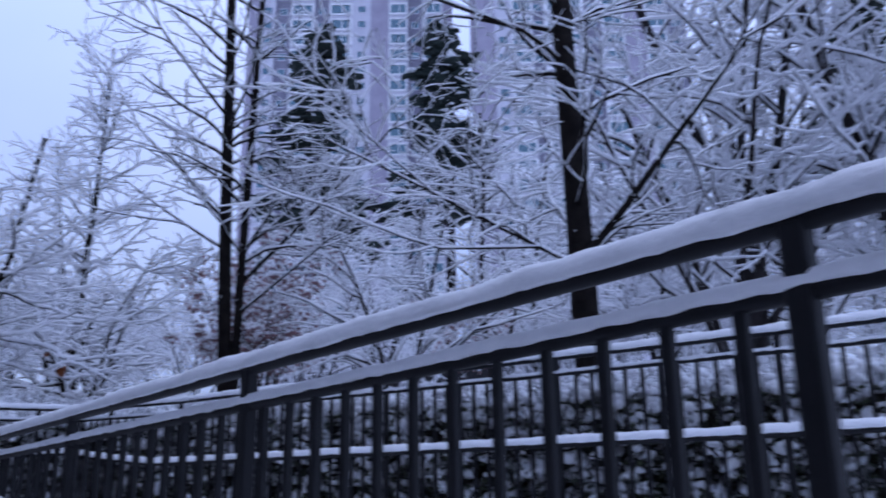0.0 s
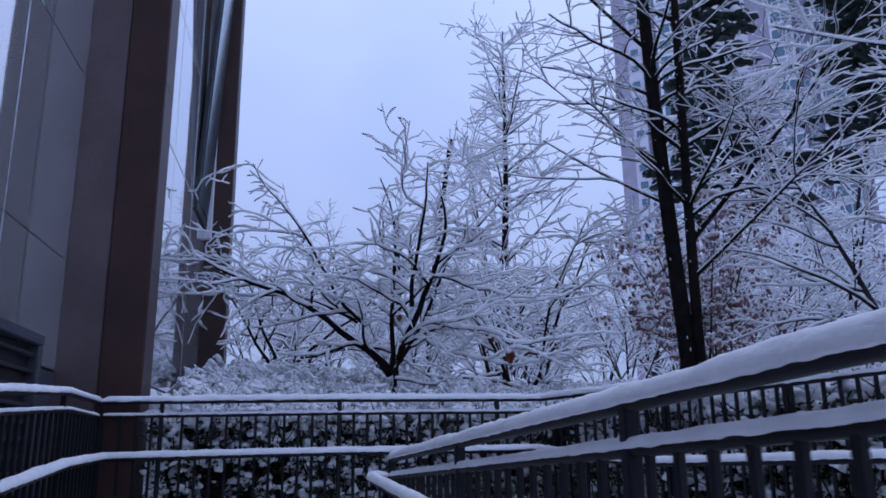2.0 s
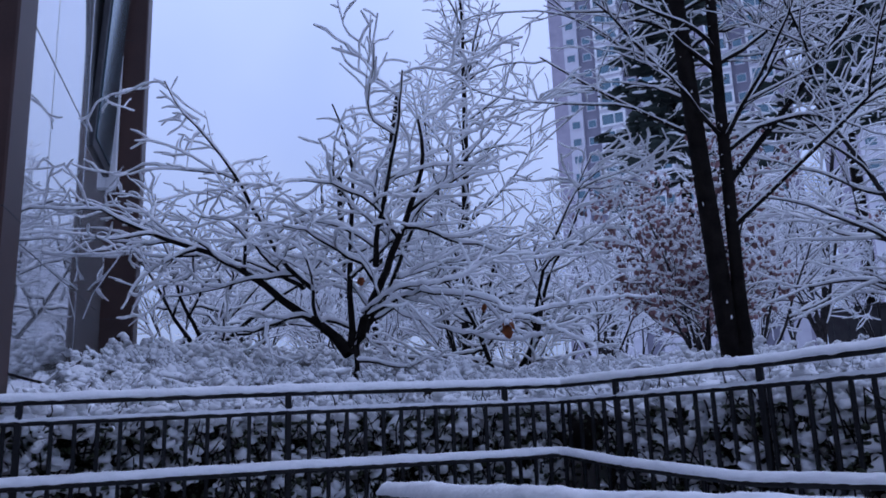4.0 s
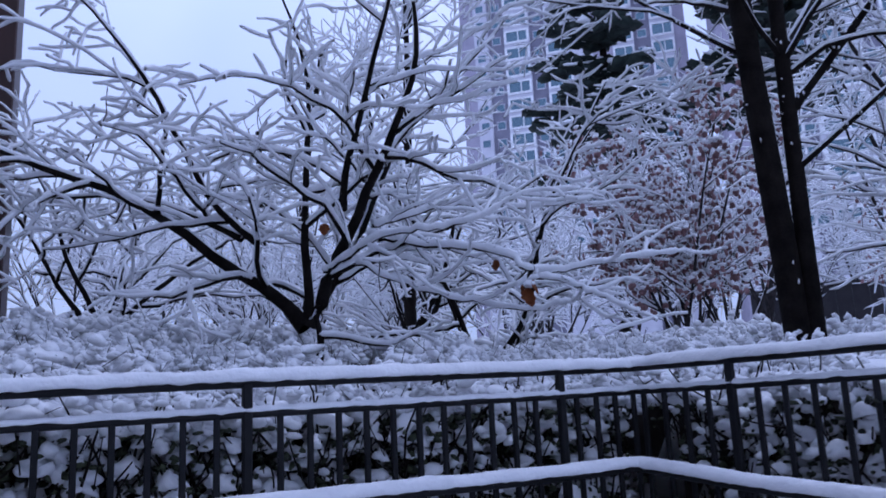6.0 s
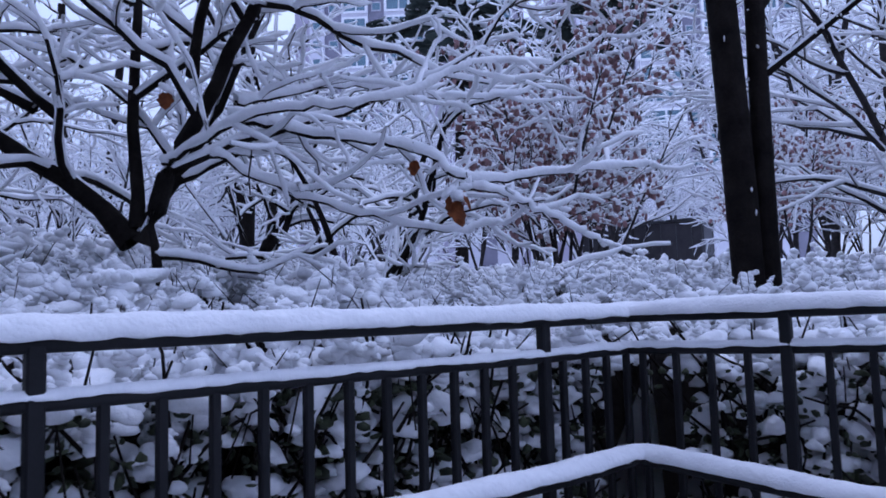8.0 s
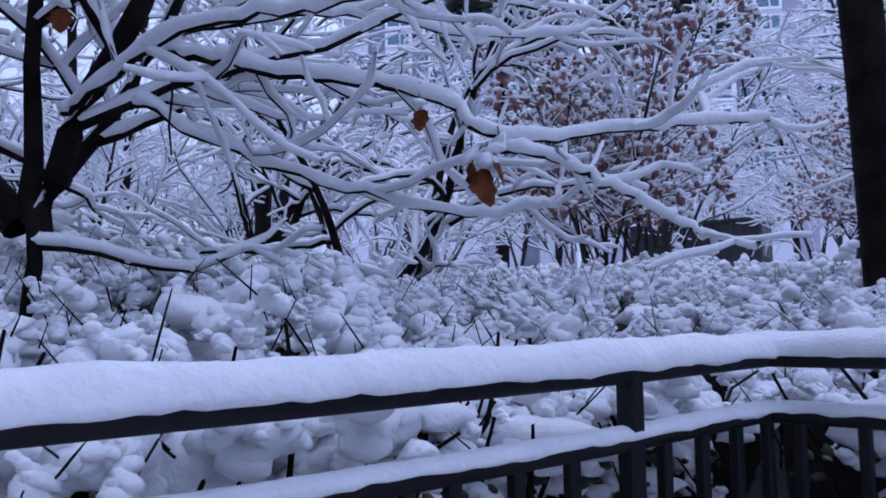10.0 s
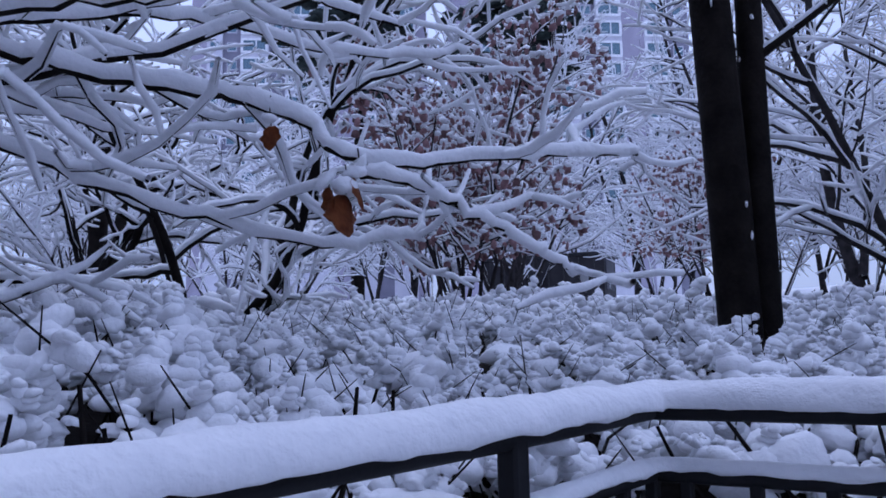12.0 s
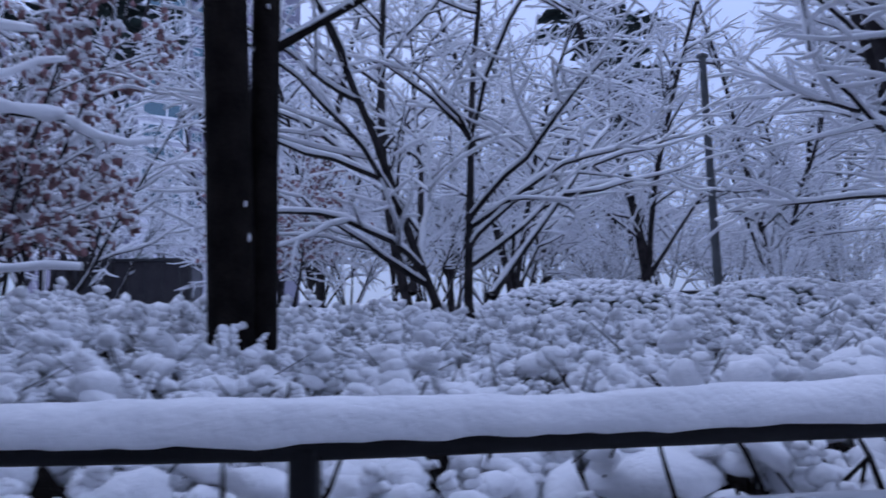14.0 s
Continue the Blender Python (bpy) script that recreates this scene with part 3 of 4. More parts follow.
# ---- planted slope: clipped hedge under snow ----
def hedge():
    rng = np.random.default_rng(5)
    root = tagged(new("hedge"), "evergreen hedge buried under lumpy snow, dark twigs poking out", "hedge", kind="stuff")
    core, leaf, snow, twig = Tubes(), Tubes(), Tubes(), Tubes()
    spots = []

    def top(x, y):
        return soil(x, y) + 0.80 - 0.05 * max(0.0, beyond(x, y) - 2.0) + 0.10 * noise.noise((x * 1.3, y * 1.3, 4)) + 0.05 * noise.noise((x * 4, y * 4, 8))

    def inside(x, y):
        d = beyond(x, y)
        w = x * NB[0] + y * NB[1]
        return 0.12 < d < 4.6 and w > -0.95

    # sprigs: a bare stem, with snow moulded along its upper end
    count = 0
    while count < 10000:
        x, y = rng.uniform(-8.5, 4.5), rng.uniform(3.0, 13.0)
        if not inside(x, y):
            continue
        d = beyond(x, y)
        if d > 2.2 and rng.uniform() < 0.4:
            continue
        count += 1
        near = d < 2.2
        z = top(x, y) + rng.normal(-0.01, 0.045)
        a = rng.uniform(0, 6.28)
        way = unit(np.array([math.cos(a), math.sin(a), rng.uniform(0.35, 2.0)]))
        c = np.array([x, y, z])
        if rng.uniform() < 0.4:
            stem = [c - way * 0.17 - np.array([0, 0, 0.05]), c - way * 0.06, c + way * 0.04, c + way * rng.uniform(0.06, 0.12)]
            twig.add(stem, [0.0026, 0.0023, 0.0018, 0.001], 3)
        s = rng.uniform(0.017, 0.033) * (1 if near else 1.35)
        c = c - way * 0.05
        for k in range(4 if near else 3):
            lump(snow, c + np.array([0, 0, s * 0.45]), (s * rng.uniform(1.0, 1.35), s, s * rng.uniform(0.8, 1.05)), rng, ICO2 if near else ICO1, 0.16)
            c = c + way * s * rng.uniform(0.55, 0.8) * (1 if near else 1.6)
            way = unit(way + rng.normal(0, 0.22, 3) - np.array([0, 0, 0.10]))
            s *= rng.uniform(0.82, 1.02)
        if near:
            # side shoots
            for _ in range(2):
                out = unit(way + rng.normal(0, 0.8, 3))
                q, k2 = np.array([x, y, z + 0.01]) + out * s, s * rng.uniform(0.5, 0.75)
                for _ in range(3):
                    lump(snow, q, (k2 * 1.2, k2, k2 * 0.9), rng, ICO2 if d < 1.3 else ICO1, 0.12)
                    q = q + out * k2 * 0.95
                    k2 *= 0.88
        if rng.uniform() < 0.04 and near:
            # a wider pad where several sprigs have filled up
            w = rng.uniform(0.05, 0.085)
            lump(snow, (x, y, z), (w * rng.uniform(1.0, 1.6), w, w * 0.5), rng, ICO2, 0.2)
    for i in range(6000):
        # the face towards the fence
        if i % 5 < 2:
            u = rng.uniform(0, 1)
            x, y = -5.9 + 2.62 * u, 4.98 + 2.57 * u
            off = np.array([-0.69, 0.72])
        else:
            u = rng.uniform(0, 1)
            x, y = -3.25 + 7.3 * u, 7.36 - 5.1 * u
            off = np.array([0.58, 0.81])
        depth = rng.uniform(0.10, 0.40)
        x, y = x + off[0] * depth, y + off[1] * depth
        if x * NB[0] + y * NB[1] < -0.95:
            continue
        z = rng.uniform(0.95, 1.90)
        s = rng.uniform(0.012, 0.024)
        for _ in range(4):
            lump(leaf, (x + rng.normal(0, 0.05), y + rng.normal(0, 0.05), min(z + rng.normal(0, 0.05), 1.80)), (s, s * 0.5, s * rng.uniform(0.3, 0.9)), rng, ICO1, 0.3)
        if rng.uniform() < 0.42 + 0.75 * (z - 0.95):
            k = rng.uniform(0.018, 0.045)
            lump(snow, (x, y, z), (k * rng.uniform(0.9, 1.5), k, k * rng.uniform(0.7, 1.0)), rng, ICO2, 0.22)
            lump(snow, (x + rng.normal(0, k), y + rng.normal(0, k), z + rng.normal(0, k * 0.5)), (k * 0.8, k * 0.7, k * 0.6), rng, ICO2, 0.22)
        if rng.uniform() < 0.5:
            line = sway(rng, (x, y, z - 0.15), (rng.normal(0, 0.4), rng.normal(0, 0.4), 1), 0.3, 4, 0.2, 0)
            twig.add(line, [0.006, 0.005, 0.005, 0.004, 0.003], 3)
    # inner body: a near-black sheet standing in for shade between the sprigs
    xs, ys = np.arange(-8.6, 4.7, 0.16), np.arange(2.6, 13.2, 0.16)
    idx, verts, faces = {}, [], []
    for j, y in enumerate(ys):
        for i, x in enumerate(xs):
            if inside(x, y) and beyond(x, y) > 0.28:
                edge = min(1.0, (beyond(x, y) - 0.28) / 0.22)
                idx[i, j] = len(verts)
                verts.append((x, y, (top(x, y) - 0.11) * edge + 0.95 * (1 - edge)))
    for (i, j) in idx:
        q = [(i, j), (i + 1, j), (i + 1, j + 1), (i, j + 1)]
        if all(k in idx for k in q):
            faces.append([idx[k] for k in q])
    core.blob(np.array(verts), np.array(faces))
    # bark colour only to paint the hedge's inner shade
    core.mesh("inner_shade", BARK, root)
    leaf.mesh("foliage", LEAF_DARK, root)
    snow.mesh("snow_load", SNOW, root)
    twig.mesh("twig_mass", BARK, root)


hedge()

# ---- trees ----
MAPLE = dict(levels=3, per_metre=(4.2, 5.0, 6.5), bare=(0.10, 0.10, 0.1), length=(1.35, 0.62, 0.26), radius=(0.017, 0.009, 0.005), tip=0.003, steps=(9, 6, 3),
             forward=(0.65, 0.8, 0.8), flatten=0.25, rise=(0.06, 0.02, 0.02), lift=(0.0, 0.0, 0.02), bend=0.20, damp=0.93, wander=0.10, stem_lift=0.012, taper=0.22, snow=0.0165, snow_sides=5)
BROAD = dict(levels=3, per_metre=(3.4, 4.2, 5.0), bare=(0.16, 0.15, 0.1), length=(1.9, 0.85, 0.38), radius=(0.020, 0.009, 0.005), tip=0.003, steps=(8, 5, 3),
             forward=(0.8, 0.9, 0.9), flatten=0.45, rise=(0.10, 0.03, 0.0), lift=(0.0, 0.0, 0.0), bend=0.12, damp=0.96, wander=0.018, stem_lift=0.01, taper=0.35, snow=0.011)
SLIM = dict(levels=3, per_metre=(6.2, 4.4, 4.4), bare=(0.10, 0.1, 0.1), length=(1.5, 0.65, 0.3), radius=(0.015, 0.008, 0.005), tip=0.004, steps=(6, 4, 3),
            forward=(0.4, 0.8, 0.8), flatten=0.5, rise=(0.16, 0.03, 0.0), lift=(0.0, -0.01, 0.0), bend=0.1, damp=0.95, wander=0.02, stem_lift=0.01, taper=0.12, snow=0.015)
SHRUB = dict(levels=2, per_metre=(6.0, 6.0), bare=(0.3, 0.15), length=(1.0, 0.45), radius=(0.012, 0.006), tip=0.003, steps=(6, 3),
             forward=(0.9, 0.8), flatten=0.7, rise=(0.1, 0.0), lift=(0.0, 0.0), bend=0.12, wander=0.05, stem_lift=0.0, taper=0.3, snow=0.012)
WHITE = dict(BROAD, snow=0.017, per_metre=(4.0, 4.4, 4.6), wander=0.05)


def on(x, y, dz=0.0):
    return x, y, soil(x, y) + dz


tree("maple_tree", 3, on(-5.08, 7.96), [(150, 2, 1.05, 0.055, 0.0), (172, 38, 2.5, 0.042, 0.95, -0.02), (5, 24, 1.9, 0.04, 0.95, 0.02), (120, 6, 2.0, 0.028, 1.0), (60, 35, 2.2, 0.026, 1.0), (185, 55, 1.9, 0.022, 1.5, -0.42), (225, 50, 2.0, 0.022, 1.45, -0.3), (-60, 48, 1.6, 0.022, 1.6, 0.22)],
     MAPLE, "low spreading bare maple, every branch thick with snow",
     limbs=[(0.014, (-4.72, 8.0, 2.80), (-4.40, 7.95, 2.70), (-3.98, 7.94, 2.64), (-3.80, 7.95, 2.48), (-3.45, 8.02, 2.53), (-3.08, 8.12, 2.56)),
            (0.011, (-4.70, 8.0, 2.85), (-4.30, 8.3, 3.02), (-3.85, 8.55, 2.98), (-3.45, 8.7, 3.06)),
            (0.011, (-4.95, 7.9, 2.60), (-4.45, 7.6, 2.72), (-4.05, 7.45, 2.66), (-3.75, 7.5, 2.80)),
            (0.009, (-3.80, 7.95, 2.48), (-3.60, 7.95, 2.42), (-3.38, 8.0, 2.30), (-3.25, 8.05, 2.24)),
            (0.011, (-4.80, 7.98, 2.65), (-4.40, 8.1, 2.45), (-3.90, 8.2, 2.32), (-3.60, 8.2, 2.38))])
tree("twin_trunk_tree", 8, on(-2.41, 8.95), [(180, 1.6, 11, 0.084, 0.0, -0.015), (0, 0.3, 10, 0.056, 0.0, 0.044, -0.02), (20, 42, 3.4, 0.026, 2.2, 0.06, -0.02), (-15, 55, 3.0, 0.016, 1.85, 0.06, -0.02), (170, 48, 2.0, 0.013, 3.0, -0.10, 0.0), (200, 62, 1.4, 0.016, 2.6, -0.12), (60, 50, 3.2, 0.02, 2.6, 0.06, -0.02), (190, 40, 2.2, 0.022, 4.2, -0.13)],
     dict(BROAD, wander=0.007, bare=(0.24, 0.15, 0.1), length=(1.5, 0.8, 0.38)), "tall twin-trunked tree with near-black bark and snowy twigs", patches=26)
tree("ramp_side_tree", 9, on(1.0, 5.35), [(100, 2, 9, 0.105, 0), (10, 40, 2.4, 0.030, 1.7), (200, 70, 2.0, 0.014, 1.6)], BROAD, "tall dark-barked tree close to the upper ramp", patches=10)
tree("slim_tree", 12, on(-6.5, 13.8), [(90, 1, 7.0, 0.09, 0), (200, 8, 4, 0.045, 0.5)], dict(SLIM, snow=0.02, per_metre=(7, 5, 4.5), radius=(0.02, 0.011, 0.007), length=(1.6, 0.75, 0.35), rise=(0.4, 0.1, 0.0), damp=1.0), "tall slender bare tree with snowy upswept twigs")
tree("snag_tree", 13, on(-9.7, 16.8), [(90, 1, 6.0, 0.08, 0)], dict(SLIM, per_metre=(3.4, 4.0, 4.0), length=(0.8, 0.5, 0.25), bare=(0.2, 0.1, 0.1), taper=0.6), "tall topped trunk with short snowy side twigs")
tree("snag_tree", 14, on(-9.0, 14.4), [(90, 2, 3.7, 0.08, 0)], dict(SLIM, per_metre=(3.4, 4.0, 4.0), length=(0.8, 0.5, 0.25), bare=(0.2, 0.1, 0.1), taper=0.6), "short topped trunk with snowy side twigs")
tree("leafy_shrub", 15, on(-3.03, 13.4), [(a, 10 + (i * 7) % 26, 3.1, 0.022, 0, 0.1 * math.cos(a), 0.1 * math.sin(a)) for i, a in enumerate((0, 40, 80, 120, 160, 200, 240, 280, 320))],
     SHRUB, "many-stemmed shrub holding faded pinkish-brown leaves under snow", (BARK_GREY, SNOW), "shrub", leaves=(LEAF_PINK, 6, 0.75, 0.042, 0.8))
tree("leafy_shrub", 20, on(0.9, 17.2), [(a, 10 + (i * 7) % 26, 2.4, 0.022, 0, 0.1 * math.cos(a), 0.1 * math.sin(a)) for i, a in enumerate((0, 60, 120, 180, 240, 300))],
     SHRUB, "smaller shrub with drooping faded leaves under snow", (BARK_GREY, SNOW), "shrub", leaves=(LEAF_PINK, 5, 0.6, 0.042, 0.8))
tree("stub_tree", 16, on(-5.7, 11.6), [(90, 2, 1.9, 0.10, 0), (30, 35, 2.4, 0.035, 0.6), (150, 40, 2.6, 0.035, 0.5), (60, 20, 2.8, 0.03, 0.7)], dict(MAPLE, snow_sides=4), "low bare tree with a stout dark stub trunk")
tree("small_maple", 17, on(-4.55, 9.9), [(30, 35, 2.2, 0.03, 0.5), (140, 38, 2.2, 0.03, 0.5), (250, 30, 2.0, 0.026, 0.5), (-20, 55, 2.4, 0.026, 0.6), (90, 2, 0.7, 0.04, 0)], dict(MAPLE, snow_sides=4), "small spreading bare maple under heavy snow")
tree("leaning_tree", 18, on(-0.45, 10.4), [(60, 12, 4.2, 0.036, 0), (160, 20, 3.9, 0.036, 0.1), (10, 45, 3.6, 0.026, 0.9, 0.1)], WHITE, "slim leaning tree white with snow", (BARK_GREY, SNOW))
tree("leaning_tree", 19, on(0.85, 13.5), [(120, 8, 5.5, 0.06, 0), (40, 25, 4.6, 0.04, 0.4)], WHITE, "slim forked tree white with snow", (BARK_GREY, SNOW))
tree("side_maple", 21, on(-7.6, 9.3), [(90, 5, 0.7, 0.04, 0), (200, 38, 1.9, 0.028, 0.6), (20, 40, 1.9, 0.028, 0.6), (110, 20, 2.0, 0.028, 0.6), (290, 45, 1.6, 0.024, 0.7)], dict(MAPLE, snow_sides=4), "small bare maple beside the building, loaded with snow")


def dry_leaf(x, y, z, s, seed):
    """A curled hanging leaf with a little snow on top."""
    bm = bmesh.new()
    rows = []
    for i in range(7):
        u = i / 6
        half = s * 0.42 * math.sin(math.pi * (0.12 + 0.85 * u)) * (1.15 if i % 2 else 0.85)
        rows.append([bm.verts.new((half * v, 0.35 * abs(half * v) + 0.12 * s * math.sin(3 * u + seed), -s * u)) for v in (-1, -0.5, 0, 0.5, 1)])
    for a, b in zip(rows[:-1], rows[1:]):
        for j in range(4):
            bm.faces.new((a[j], a[j + 1], b[j + 1], b[j]))
    bmesh.ops.solidify(bm, geom=bm.faces[:], thickness=0.002)
    root = tagged(new("dry_leaf"), "curled rust-brown leaf hanging from a snowy branch", "leaf", "leaves left on the maple")
    part("blade", bm, LEAF_RUST, root, smooth=True)
    stalk = Tubes()
    stalk.add([(0, 0, 0), (0.004, 0, 0.03), (0.0, 0.004, 0.07)], [0.002, 0.0018, 0.0018], 4)
    stalk.mesh("stalk", BARK, root)
    cap = Tubes()
    lump(cap, (0, 0.01, 0.012), (s * 0.34, s * 0.28, s * 0.26), np.random.default_rng(seed), ICO2)
    cap.mesh("snow_cap", SNOW, root)
    root.matrix_basis = pose(x, y, z, 0, 0, 40 * seed)


for i, (x, y, z, s) in enumerate([(-3.82, 7.93, 2.42, 0.10), (-3.79, 7.94, 2.46, 0.08), (-3.86, 7.95, 2.44, 0.08), (-3.99, 7.93, 2.58, 0.06), (-4.9, 7.8, 2.85, 0.07)]):
    dry_leaf(x, y, z, s, i + 1)


# ---- kiosk, lamp post, bench, stones, mounds ----
def kiosk(x, y, z):
    root = tagged(new("kiosk"), "low dark flat-roofed utility kiosk in the snow", "kiosk")
    part("body", box_bm((-1.7, 0.7, 0.07), (3.4, 1.4, 1.7), None, 0.01), KIOSK, root)
    part("roof", box_bm((-1.7, 0.7, 0.95), (3.56, 1.56, 0.07), None, 0.01), DARK_FRAME, root)
    part("door", box_bm((0.012, 0.62, 0.42), (0.03, 0.95, 0.86), None, 0.006), KIOSK_DOOR, root)
    for i in range(8):
        part("panel_seam", box_bm((-3.2 + i * 0.42, -0.006, 0.42), (0.02, 0.02, 0.92)), DARK_FRAME, root)
    root.matrix_basis = pose(x, y, z, 0, 0, -28)
    return root


kiosk(1.9, 26.5, 3.60)


def lamp_post(x, y):
    root = tagged(new("lamp_post"), "slim grey lamp post rising from the snow", "lamp post")
    t = Tubes()
    t.add([(0, 0, 0), (0, 0, 1.2), (-0.01, 0, 2.4), (-0.02, 0, 3.7)], [0.062, 0.058, 0.054, 0.05], 12)
    t.mesh("pole", POLE, root)
    part("base", box_bm((0, 0, 0.05), (0.26, 0.26, 0.12), None, 0.02), POLE, root)
    part("cap", box_bm((-0.02, 0, 3.72), (0.13, 0.13, 0.06), None, 0.015), POLE, root)
    root.location = on(x, y, -0.02)


lamp_post(5.46, 13.3)


def bench(x, y):
    root = tagged(new("bench"), "dark slatted bench with a thin layer of snow", "bench")
    for i in range(4):
        part("slat", box_bm((0, -0.21 + i * 0.14, 0.45), (2.6, 0.11, 0.05), None, 0.008), KIOSK, root)
    for sx in (-1.0, 1.0):
        part("leg", box_bm((sx, 0, 0.2), (0.10, 0.44, 0.46), None, 0.01), KIOSK, root)
    root.matrix_basis = pose(*on(x, y), 0, 0, -40)
    ridge("snow_ridge", [Vector(root.matrix_basis @ Vector((-1.28, 0, 0.47))), Vector(root.matrix_basis @ Vector((1.28, 0, 0.47)))], 0.26, 0.05, 71, "thin even layer of snow on the bench")


bench(12.0, 18.6)


def mound(x, y, rx, ry, h, seed):
    rng = np.random.default_rng(seed)
    root = tagged(new("round_shrub"), "low rounded clipped shrub powdered with snow", "shrub", "clipped shrubs")
    body, snow = Tubes(), Tubes()
    z0 = soil(x, y)
    v, f = ico(4)
    body.blob(v * np.array([rx * 0.97, ry * 0.97, h * 0.95]) + np.array([x, y, z0]), f)
    for _ in range(int(900 * rx * ry)):
        a, r = rng.uniform(0, 6.28), math.sqrt(rng.uniform(0, 1))
        px, py = rx * r * math.cos(a), ry * r * math.sin(a)
        s = rng.uniform(0.03, 0.06)
        lump(snow, (x + px, y + py, z0 + h * math.sqrt(max(0.0, 1 - r * r)) * 0.96), (s * 1.3, s, s * 0.7), rng, ICO1)
    body.mesh("foliage", NEEDLE, root)
    snow.mesh("snow_load", SNOW_FAR, root)


mound(2.6, 12.6, 1.5, 1.0, 0.55, 1)
mound(4.4, 11.7, 1.3, 1.0, 0.5, 2)
mound(6.9, 11.8, 1.7, 1.1, 0.5, 3)
mound(0.0, 17.5, 1.0, 0.8, 0.28, 4)
mound(9.2, 11.0, 1.6, 1.1, 0.5, 5)
mound(0.4, 14.2, 1.2, 0.8, 0.18, 6)


# ---- conifers ----
def conifer(name, seed, at, height, low, reach, label):
    rng = np.random.default_rng(seed)
    root = tagged(new(name), label, "conifer")
    trunk, green, snow = Tubes(), Tubes(), Tubes()
    trunk.add([(0, 0, 0), (0.1, 0, height * 0.35), (0.05, 0.05, height * 0.7), (0, 0, height)], [0.2, 0.16, 0.1, 0.03], 9)
    z = low
    while z < height:
        u = (z - low) / (height - low)
        for _ in range(5):
            a = rng.uniform(0, 6.28)
            ln = reach * (1.05 - 0.75 * u) * rng.uniform(0.6, 1.1)
            line = sway(rng, (0, 0, z), (math.cos(a), math.sin(a), 0.15), ln, 7, 0.06, -0.05)
            trunk.add(line, np.linspace(0.04, 0.012, 8), 4)
            for k in range(2, 8):
                for _ in range(3):
                    p = line[k] + rng.normal(0, 0.14, 3) * (1, 1, 0.5)
                    s = rng.uniform(0.16, 0.30)
                    lump(green, p, (s * 1.3, s, s * 0.55), rng, ICO1, 0.35)
                    if rng.uniform() < 0.6:
                        lump(snow, p + np.array([0, 0, s * 0.35]), (s * 1.05, s * 0.8, s * 0.3), rng, ICO1, 0.3)
        z += rng.uniform(0.4, 0.65)
    trunk.mesh("trunk", BARK, root)
    green.mesh("foliage", NEEDLE, root)
    snow.mesh("snow_load", SNOW_FAR, root)
    root.location = at
    return root


conifer("pine_tree", 41, on(-4.6, 27.5), 14.5, 6.0, 2.4, "tall dark pine with snow on its boughs")
conifer("pine_tree", 42, on(0.2, 28.5), 15.0, 7.0, 2.3, "tall dark pine, snow lying on its boughs")
conifer("pine_tree", 43, on(14.0, 24.0), 13.0, 6.0, 2.3, "tall dark pine behind the slim trees")


# ---- wood behind ----
FAR = dict(WHITE, snow=0.024, per_metre=(3.4, 3.8, 4.0), radius=(0.022, 0.011, 0.007))
FAR_A = tree("wood_tree", 31, on(-12, 22), [(90, 3, 8.0, 0.085, 0), (30, 16, 6, 0.05, 0.8), (200, 18, 6, 0.05, 1.0), (300, 30, 4, 0.04, 0.8)], FAR, "bare woodland tree coated in snow", (BARK_GREY, SNOW_FAR), group="wood")
FAR_B = tree("wood_tree", 32, on(-4, 21), [(60, 4, 7.0, 0.07, 0), (160, 14, 5.5, 0.05, 0.5), (300, 20, 4.5, 0.04, 0.5), (240, 35, 3.5, 0.035, 0.5)], FAR, "bare woodland tree coated in snow", (BARK_GREY, SNOW_FAR), group="wood")
FAR_A.scale = FAR_B.scale = (0.6, 0.6, 0.6)
FAR_C = tree("thicket_shrub", 33, on(-8, 18), [(a, 14 + (i * 9) % 32, 2.6, 0.022, 0) for i, a in enumerate((0, 50, 100, 150, 210, 260, 310))], dict(SHRUB, snow=0.018, per_metre=(6.0, 6.5)),
             "snow-covered thicket shrub under the trees", (BARK_GREY, SNOW_FAR), "shrub", group="thicket")


def spread(src, spots, low, high, seed):
    rng = np.random.default_rng(seed)
    for x, y in spots:
        if y < 26 and -0.02 < (x + 3.3) - 0.185 * (y - 6.0) < 1.7 and y > 9:
            continue   # the open lane to the kiosk
        k = rng.uniform(low, high)
        ob = copy_thing(src[rng.integers(0, len(src))], Matrix())
        ob.scale = (k, k, k)
        ob.location = on(x, y, -0.05)
        ob.rotation_euler = (0, 0, rng.uniform(0, 6.28))


spread((FAR_A, FAR_B), [(-17, 22), (-14, 19), (-15, 27), (-11, 25), (-9, 21), (-13, 32), (-19, 31), (-22, 26), (-8, 30), (-11.5, 17.5)], 0.5, 0.68, 1)
spread((FAR_A, FAR_B), [(-6.5, 24), (-3.2, 24), (-1.5, 20), (-5, 33), (-2, 33), (2.2, 19), (3.8, 23), (2.6, 32), (-8.5, 36), (4.5, 16.5)], 0.75, 1.0, 2)
spread((FAR_A, FAR_B), [(5.5, 20), (7.6, 16.5), (7, 25), (9, 21), (10.5, 16), (12, 21), (13, 13), (15, 18), (17, 25), (10, 29), (6, 31), (14, 30), (19, 20), (21, 14), (16, 11), (10.5, 12.5), (8.5, 9.0), (5.2, 8.2), (4.0, 9.8), (12, 8), (7.5, 6.0), (24, 24), (20, 32), (-1, 38), (8, 38), (3.2, 8.6), (6.3, 10.2), (9.3, 7.3), (11.5, 10.5), (14, 9), (5.0, 26), (17.5, 15.5), (12.5, 26), (3.6, 29)], 0.85, 1.25, 3)
rng = np.random.default_rng(9)
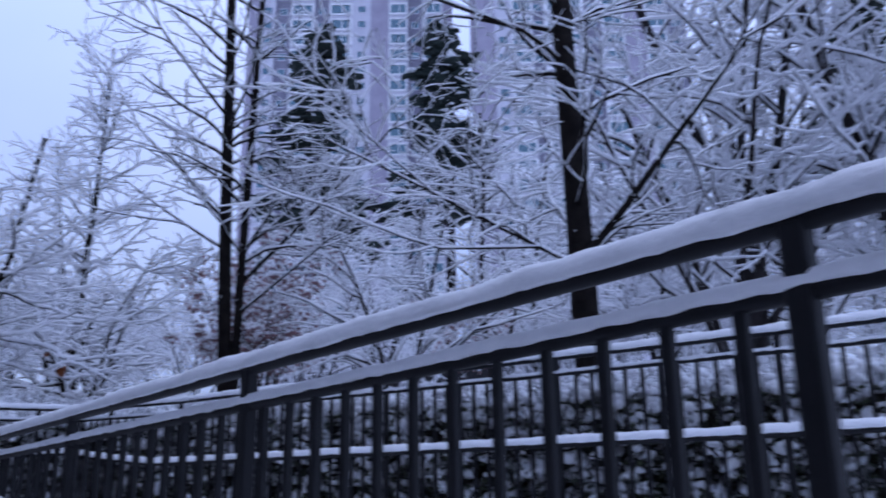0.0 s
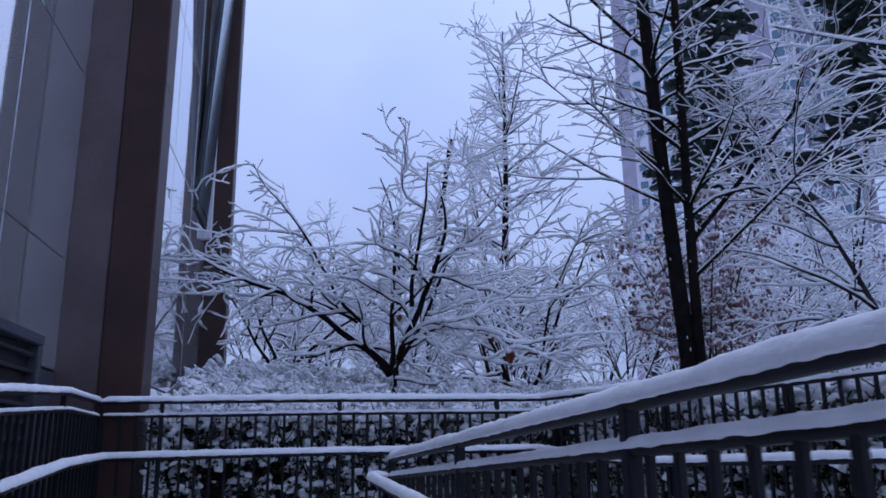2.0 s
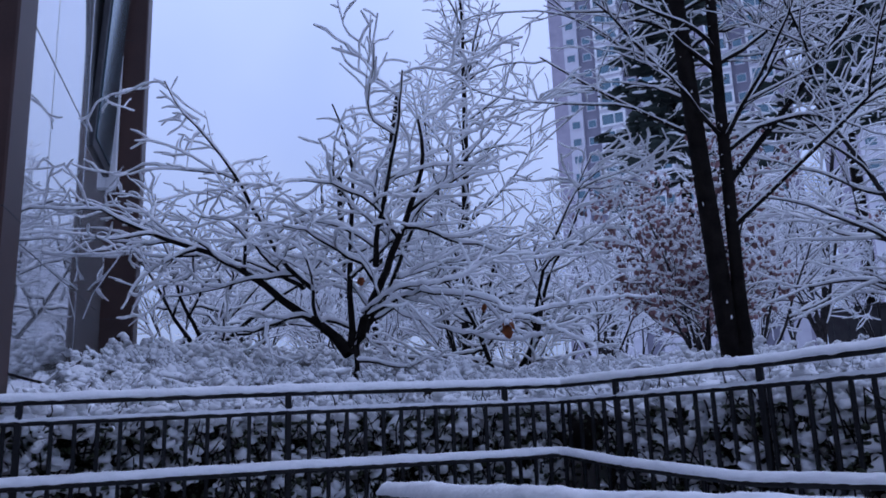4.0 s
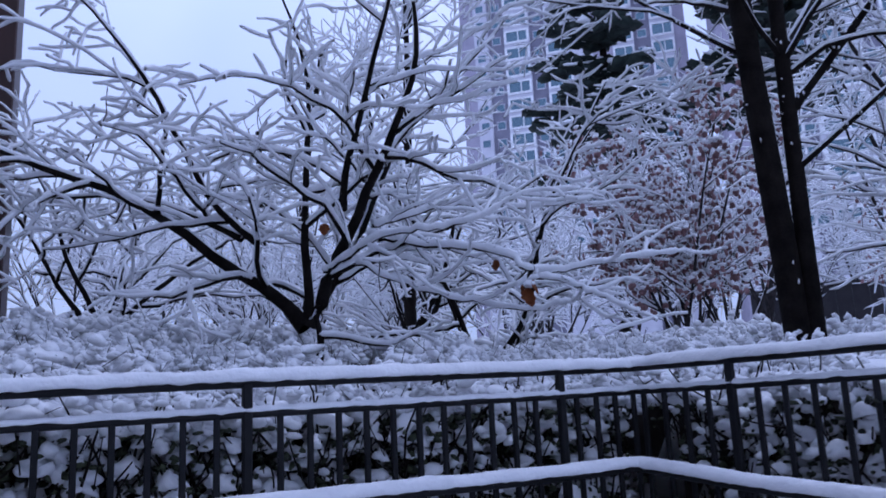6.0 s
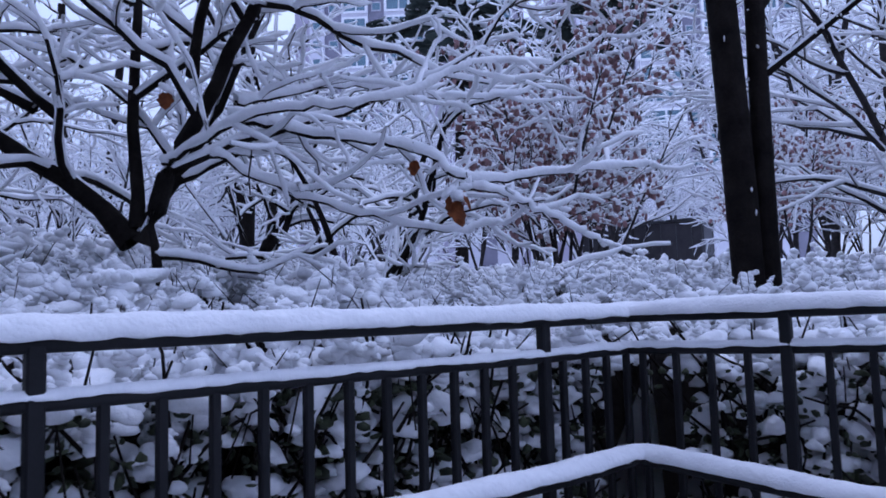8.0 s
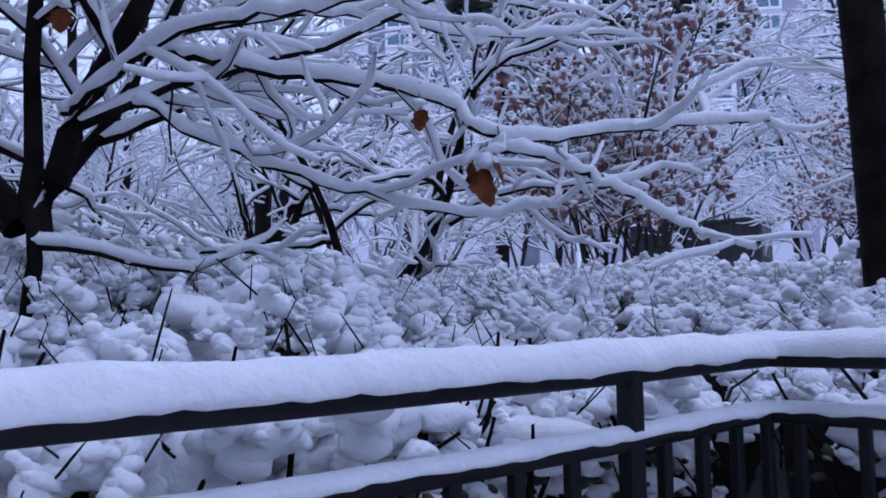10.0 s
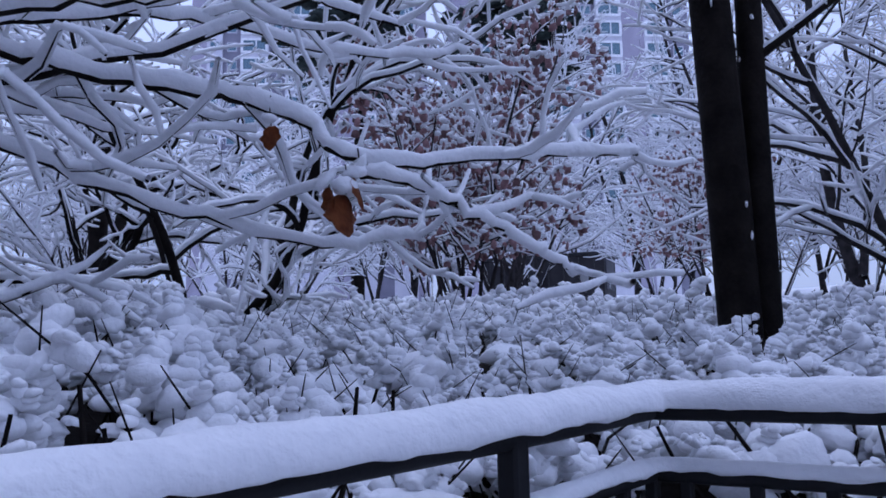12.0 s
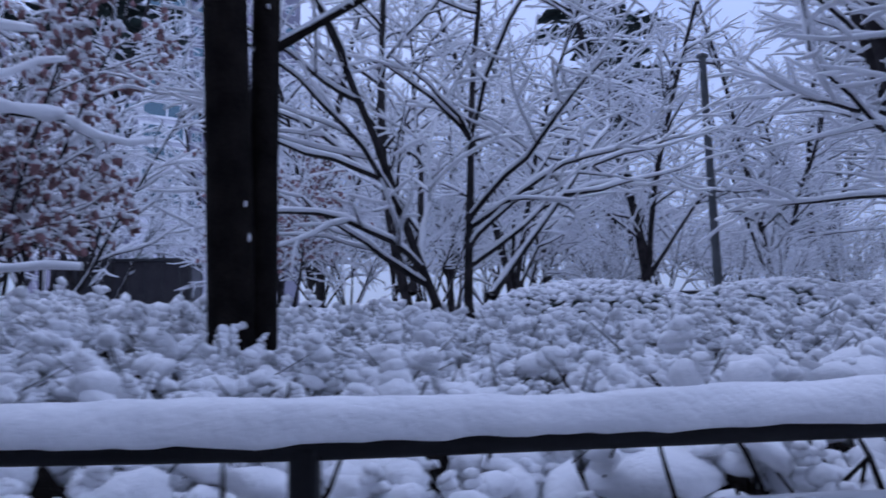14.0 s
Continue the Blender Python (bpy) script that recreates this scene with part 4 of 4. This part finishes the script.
spread((FAR_C,), [(-13 + 2.1 * i + rng.uniform(-0.6, 0.6), 15.5 + rng.uniform(-1.0, 3.5)) for i in range(15)], 0.7, 1.1, 4)
spread((FAR_C,), [(-20 + 2.8 * i + rng.uniform(-0.6, 0.6), 24 + rng.uniform(-2, 5)) for i in range(17)], 1.0, 1.5, 5)
spread((FAR_C,), [(-9.5, 11.0), (-8.3, 12.6), (-10.5, 13.4), (-6.9, 11.2), (-7.2, 15), (9, 14.8), (11, 14), (13, 16), (8, 18)], 0.6, 0.85, 6)


# ---- apartment towers ----
def tower(name, x0, y, depth, top, columns, label, yaw=0.0):
    """columns: (width, kind); kinds: wall, dark recess, bay with white frames, small windows."""
    root = tagged(new(name), label, "building")
    width = sum(c[0] for c in columns)
    part("wall", box_bm((width / 2, depth / 2 + 0.6, top / 2), (width, depth, top)), TOWER, root)
    part("roof", box_bm((width / 2, depth / 2 + 0.6, top + 0.6), (width * 0.96, depth * 0.9, 1.2)), TOWER_DARK, root)
    frame_me = glass_me = small_me = small_g = None
    x = 0.0
    for w, kind in columns:
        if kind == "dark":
            # set back, and darker than the strips beside it
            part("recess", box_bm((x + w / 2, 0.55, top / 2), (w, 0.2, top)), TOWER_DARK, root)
        else:
            part("facade_strip", box_bm((x + w / 2, 0.3, top / 2), (w, 0.7, top)), TOWER_LIGHT if kind in ("bay", "pale") else TOWER, root)
        for k in range(int(top / 2.8)):
            z = 2.8 * k + 1.6
            if z < 20 or kind in ("wall",):
                continue
            if kind == "bay":
                if frame_me is None:
                    bm = bmesh.new()
                    for c, s in (((0, 0, 0.95), (3.0, 0.3, 0.3)), ((0, 0, -0.95), (3.0, 0.3, 0.3)), ((-1.4, 0, 0), (0.3, 0.3, 1.7)), ((1.4, 0, 0), (0.3, 0.3, 1.7)), ((0.2, 0, 0), (0.12, 0.3, 1.7))):
                        box(bm, c, s)
                    a = part("window", bm, FRAME_WHITE, root)
                    b = part("pane", box_bm((0, 0.05, 0), (2.6, 0.06, 1.7)), WINDOW_GLASS, a)
                    frame_me, glass_me = a.data, b.data
                else:
                    a = new("window", frame_me)
                    a.parent = root
                    b = new("pane", glass_me)
                    b.parent = a
                a.location, a.scale = (x + w / 2, -0.18, z), (w * 0.95 / 3.0, 1, 1)
            else:
                if small_me is None:
                    bm = bmesh.new()
                    for c, s in (((0, 0, 0.62), (1.4, 0.16, 0.12)), ((0, 0, -0.62), (1.4, 0.16, 0.12)), ((-0.65, 0, 0), (0.1, 0.16, 1.2)), ((0.65, 0, 0), (0.1, 0.16, 1.2))):
                        box(bm, c, s)
                    a = part("window", bm, TOWER_LIGHT, root)
                    b = part("pane", box_bm((0, 0.02, 0), (1.2, 0.06, 1.12)), WINDOW_GLASS, a)
                    small_me, small_g = a.data, b.data
                else:
                    a = new("window", small_me)
                    a.parent = root
                    b = new("pane", small_g)
                    b.parent = a
                a.location = (x + w / 2, (0.42 if kind == "dark" else -0.1), z)
        x += w
    root.matrix_basis = pose(x0, y, 0, 0, 0, yaw)


tower("apartment_tower", -32, 118, 14, 84, [(2.2, "wall"), (2.2, "pale"), (2.6, "dark"), (4.0, "bay"), (2.4, "dark"), (4.0, "bay"), (3.0, "pale"), (3.0, "wall"), (3.2, "bay"), (2.4, "dark"), (3.4, "bay"), (1.6, "wall")],
      "tall lavender-grey apartment tower with white window bays")
tower("apartment_tower", 5, 104, 14, 78, [(3.0, "wall"), (2.4, "pale"), (3.2, "bay"), (1.6, "dark"), (6.0, "bay"), (2.4, "dark"), (3.4, "bay"), (3.0, "wall"), (3.2, "bay"), (3.0, "dark")],
      "tall grey apartment tower half hidden by snowy trees")
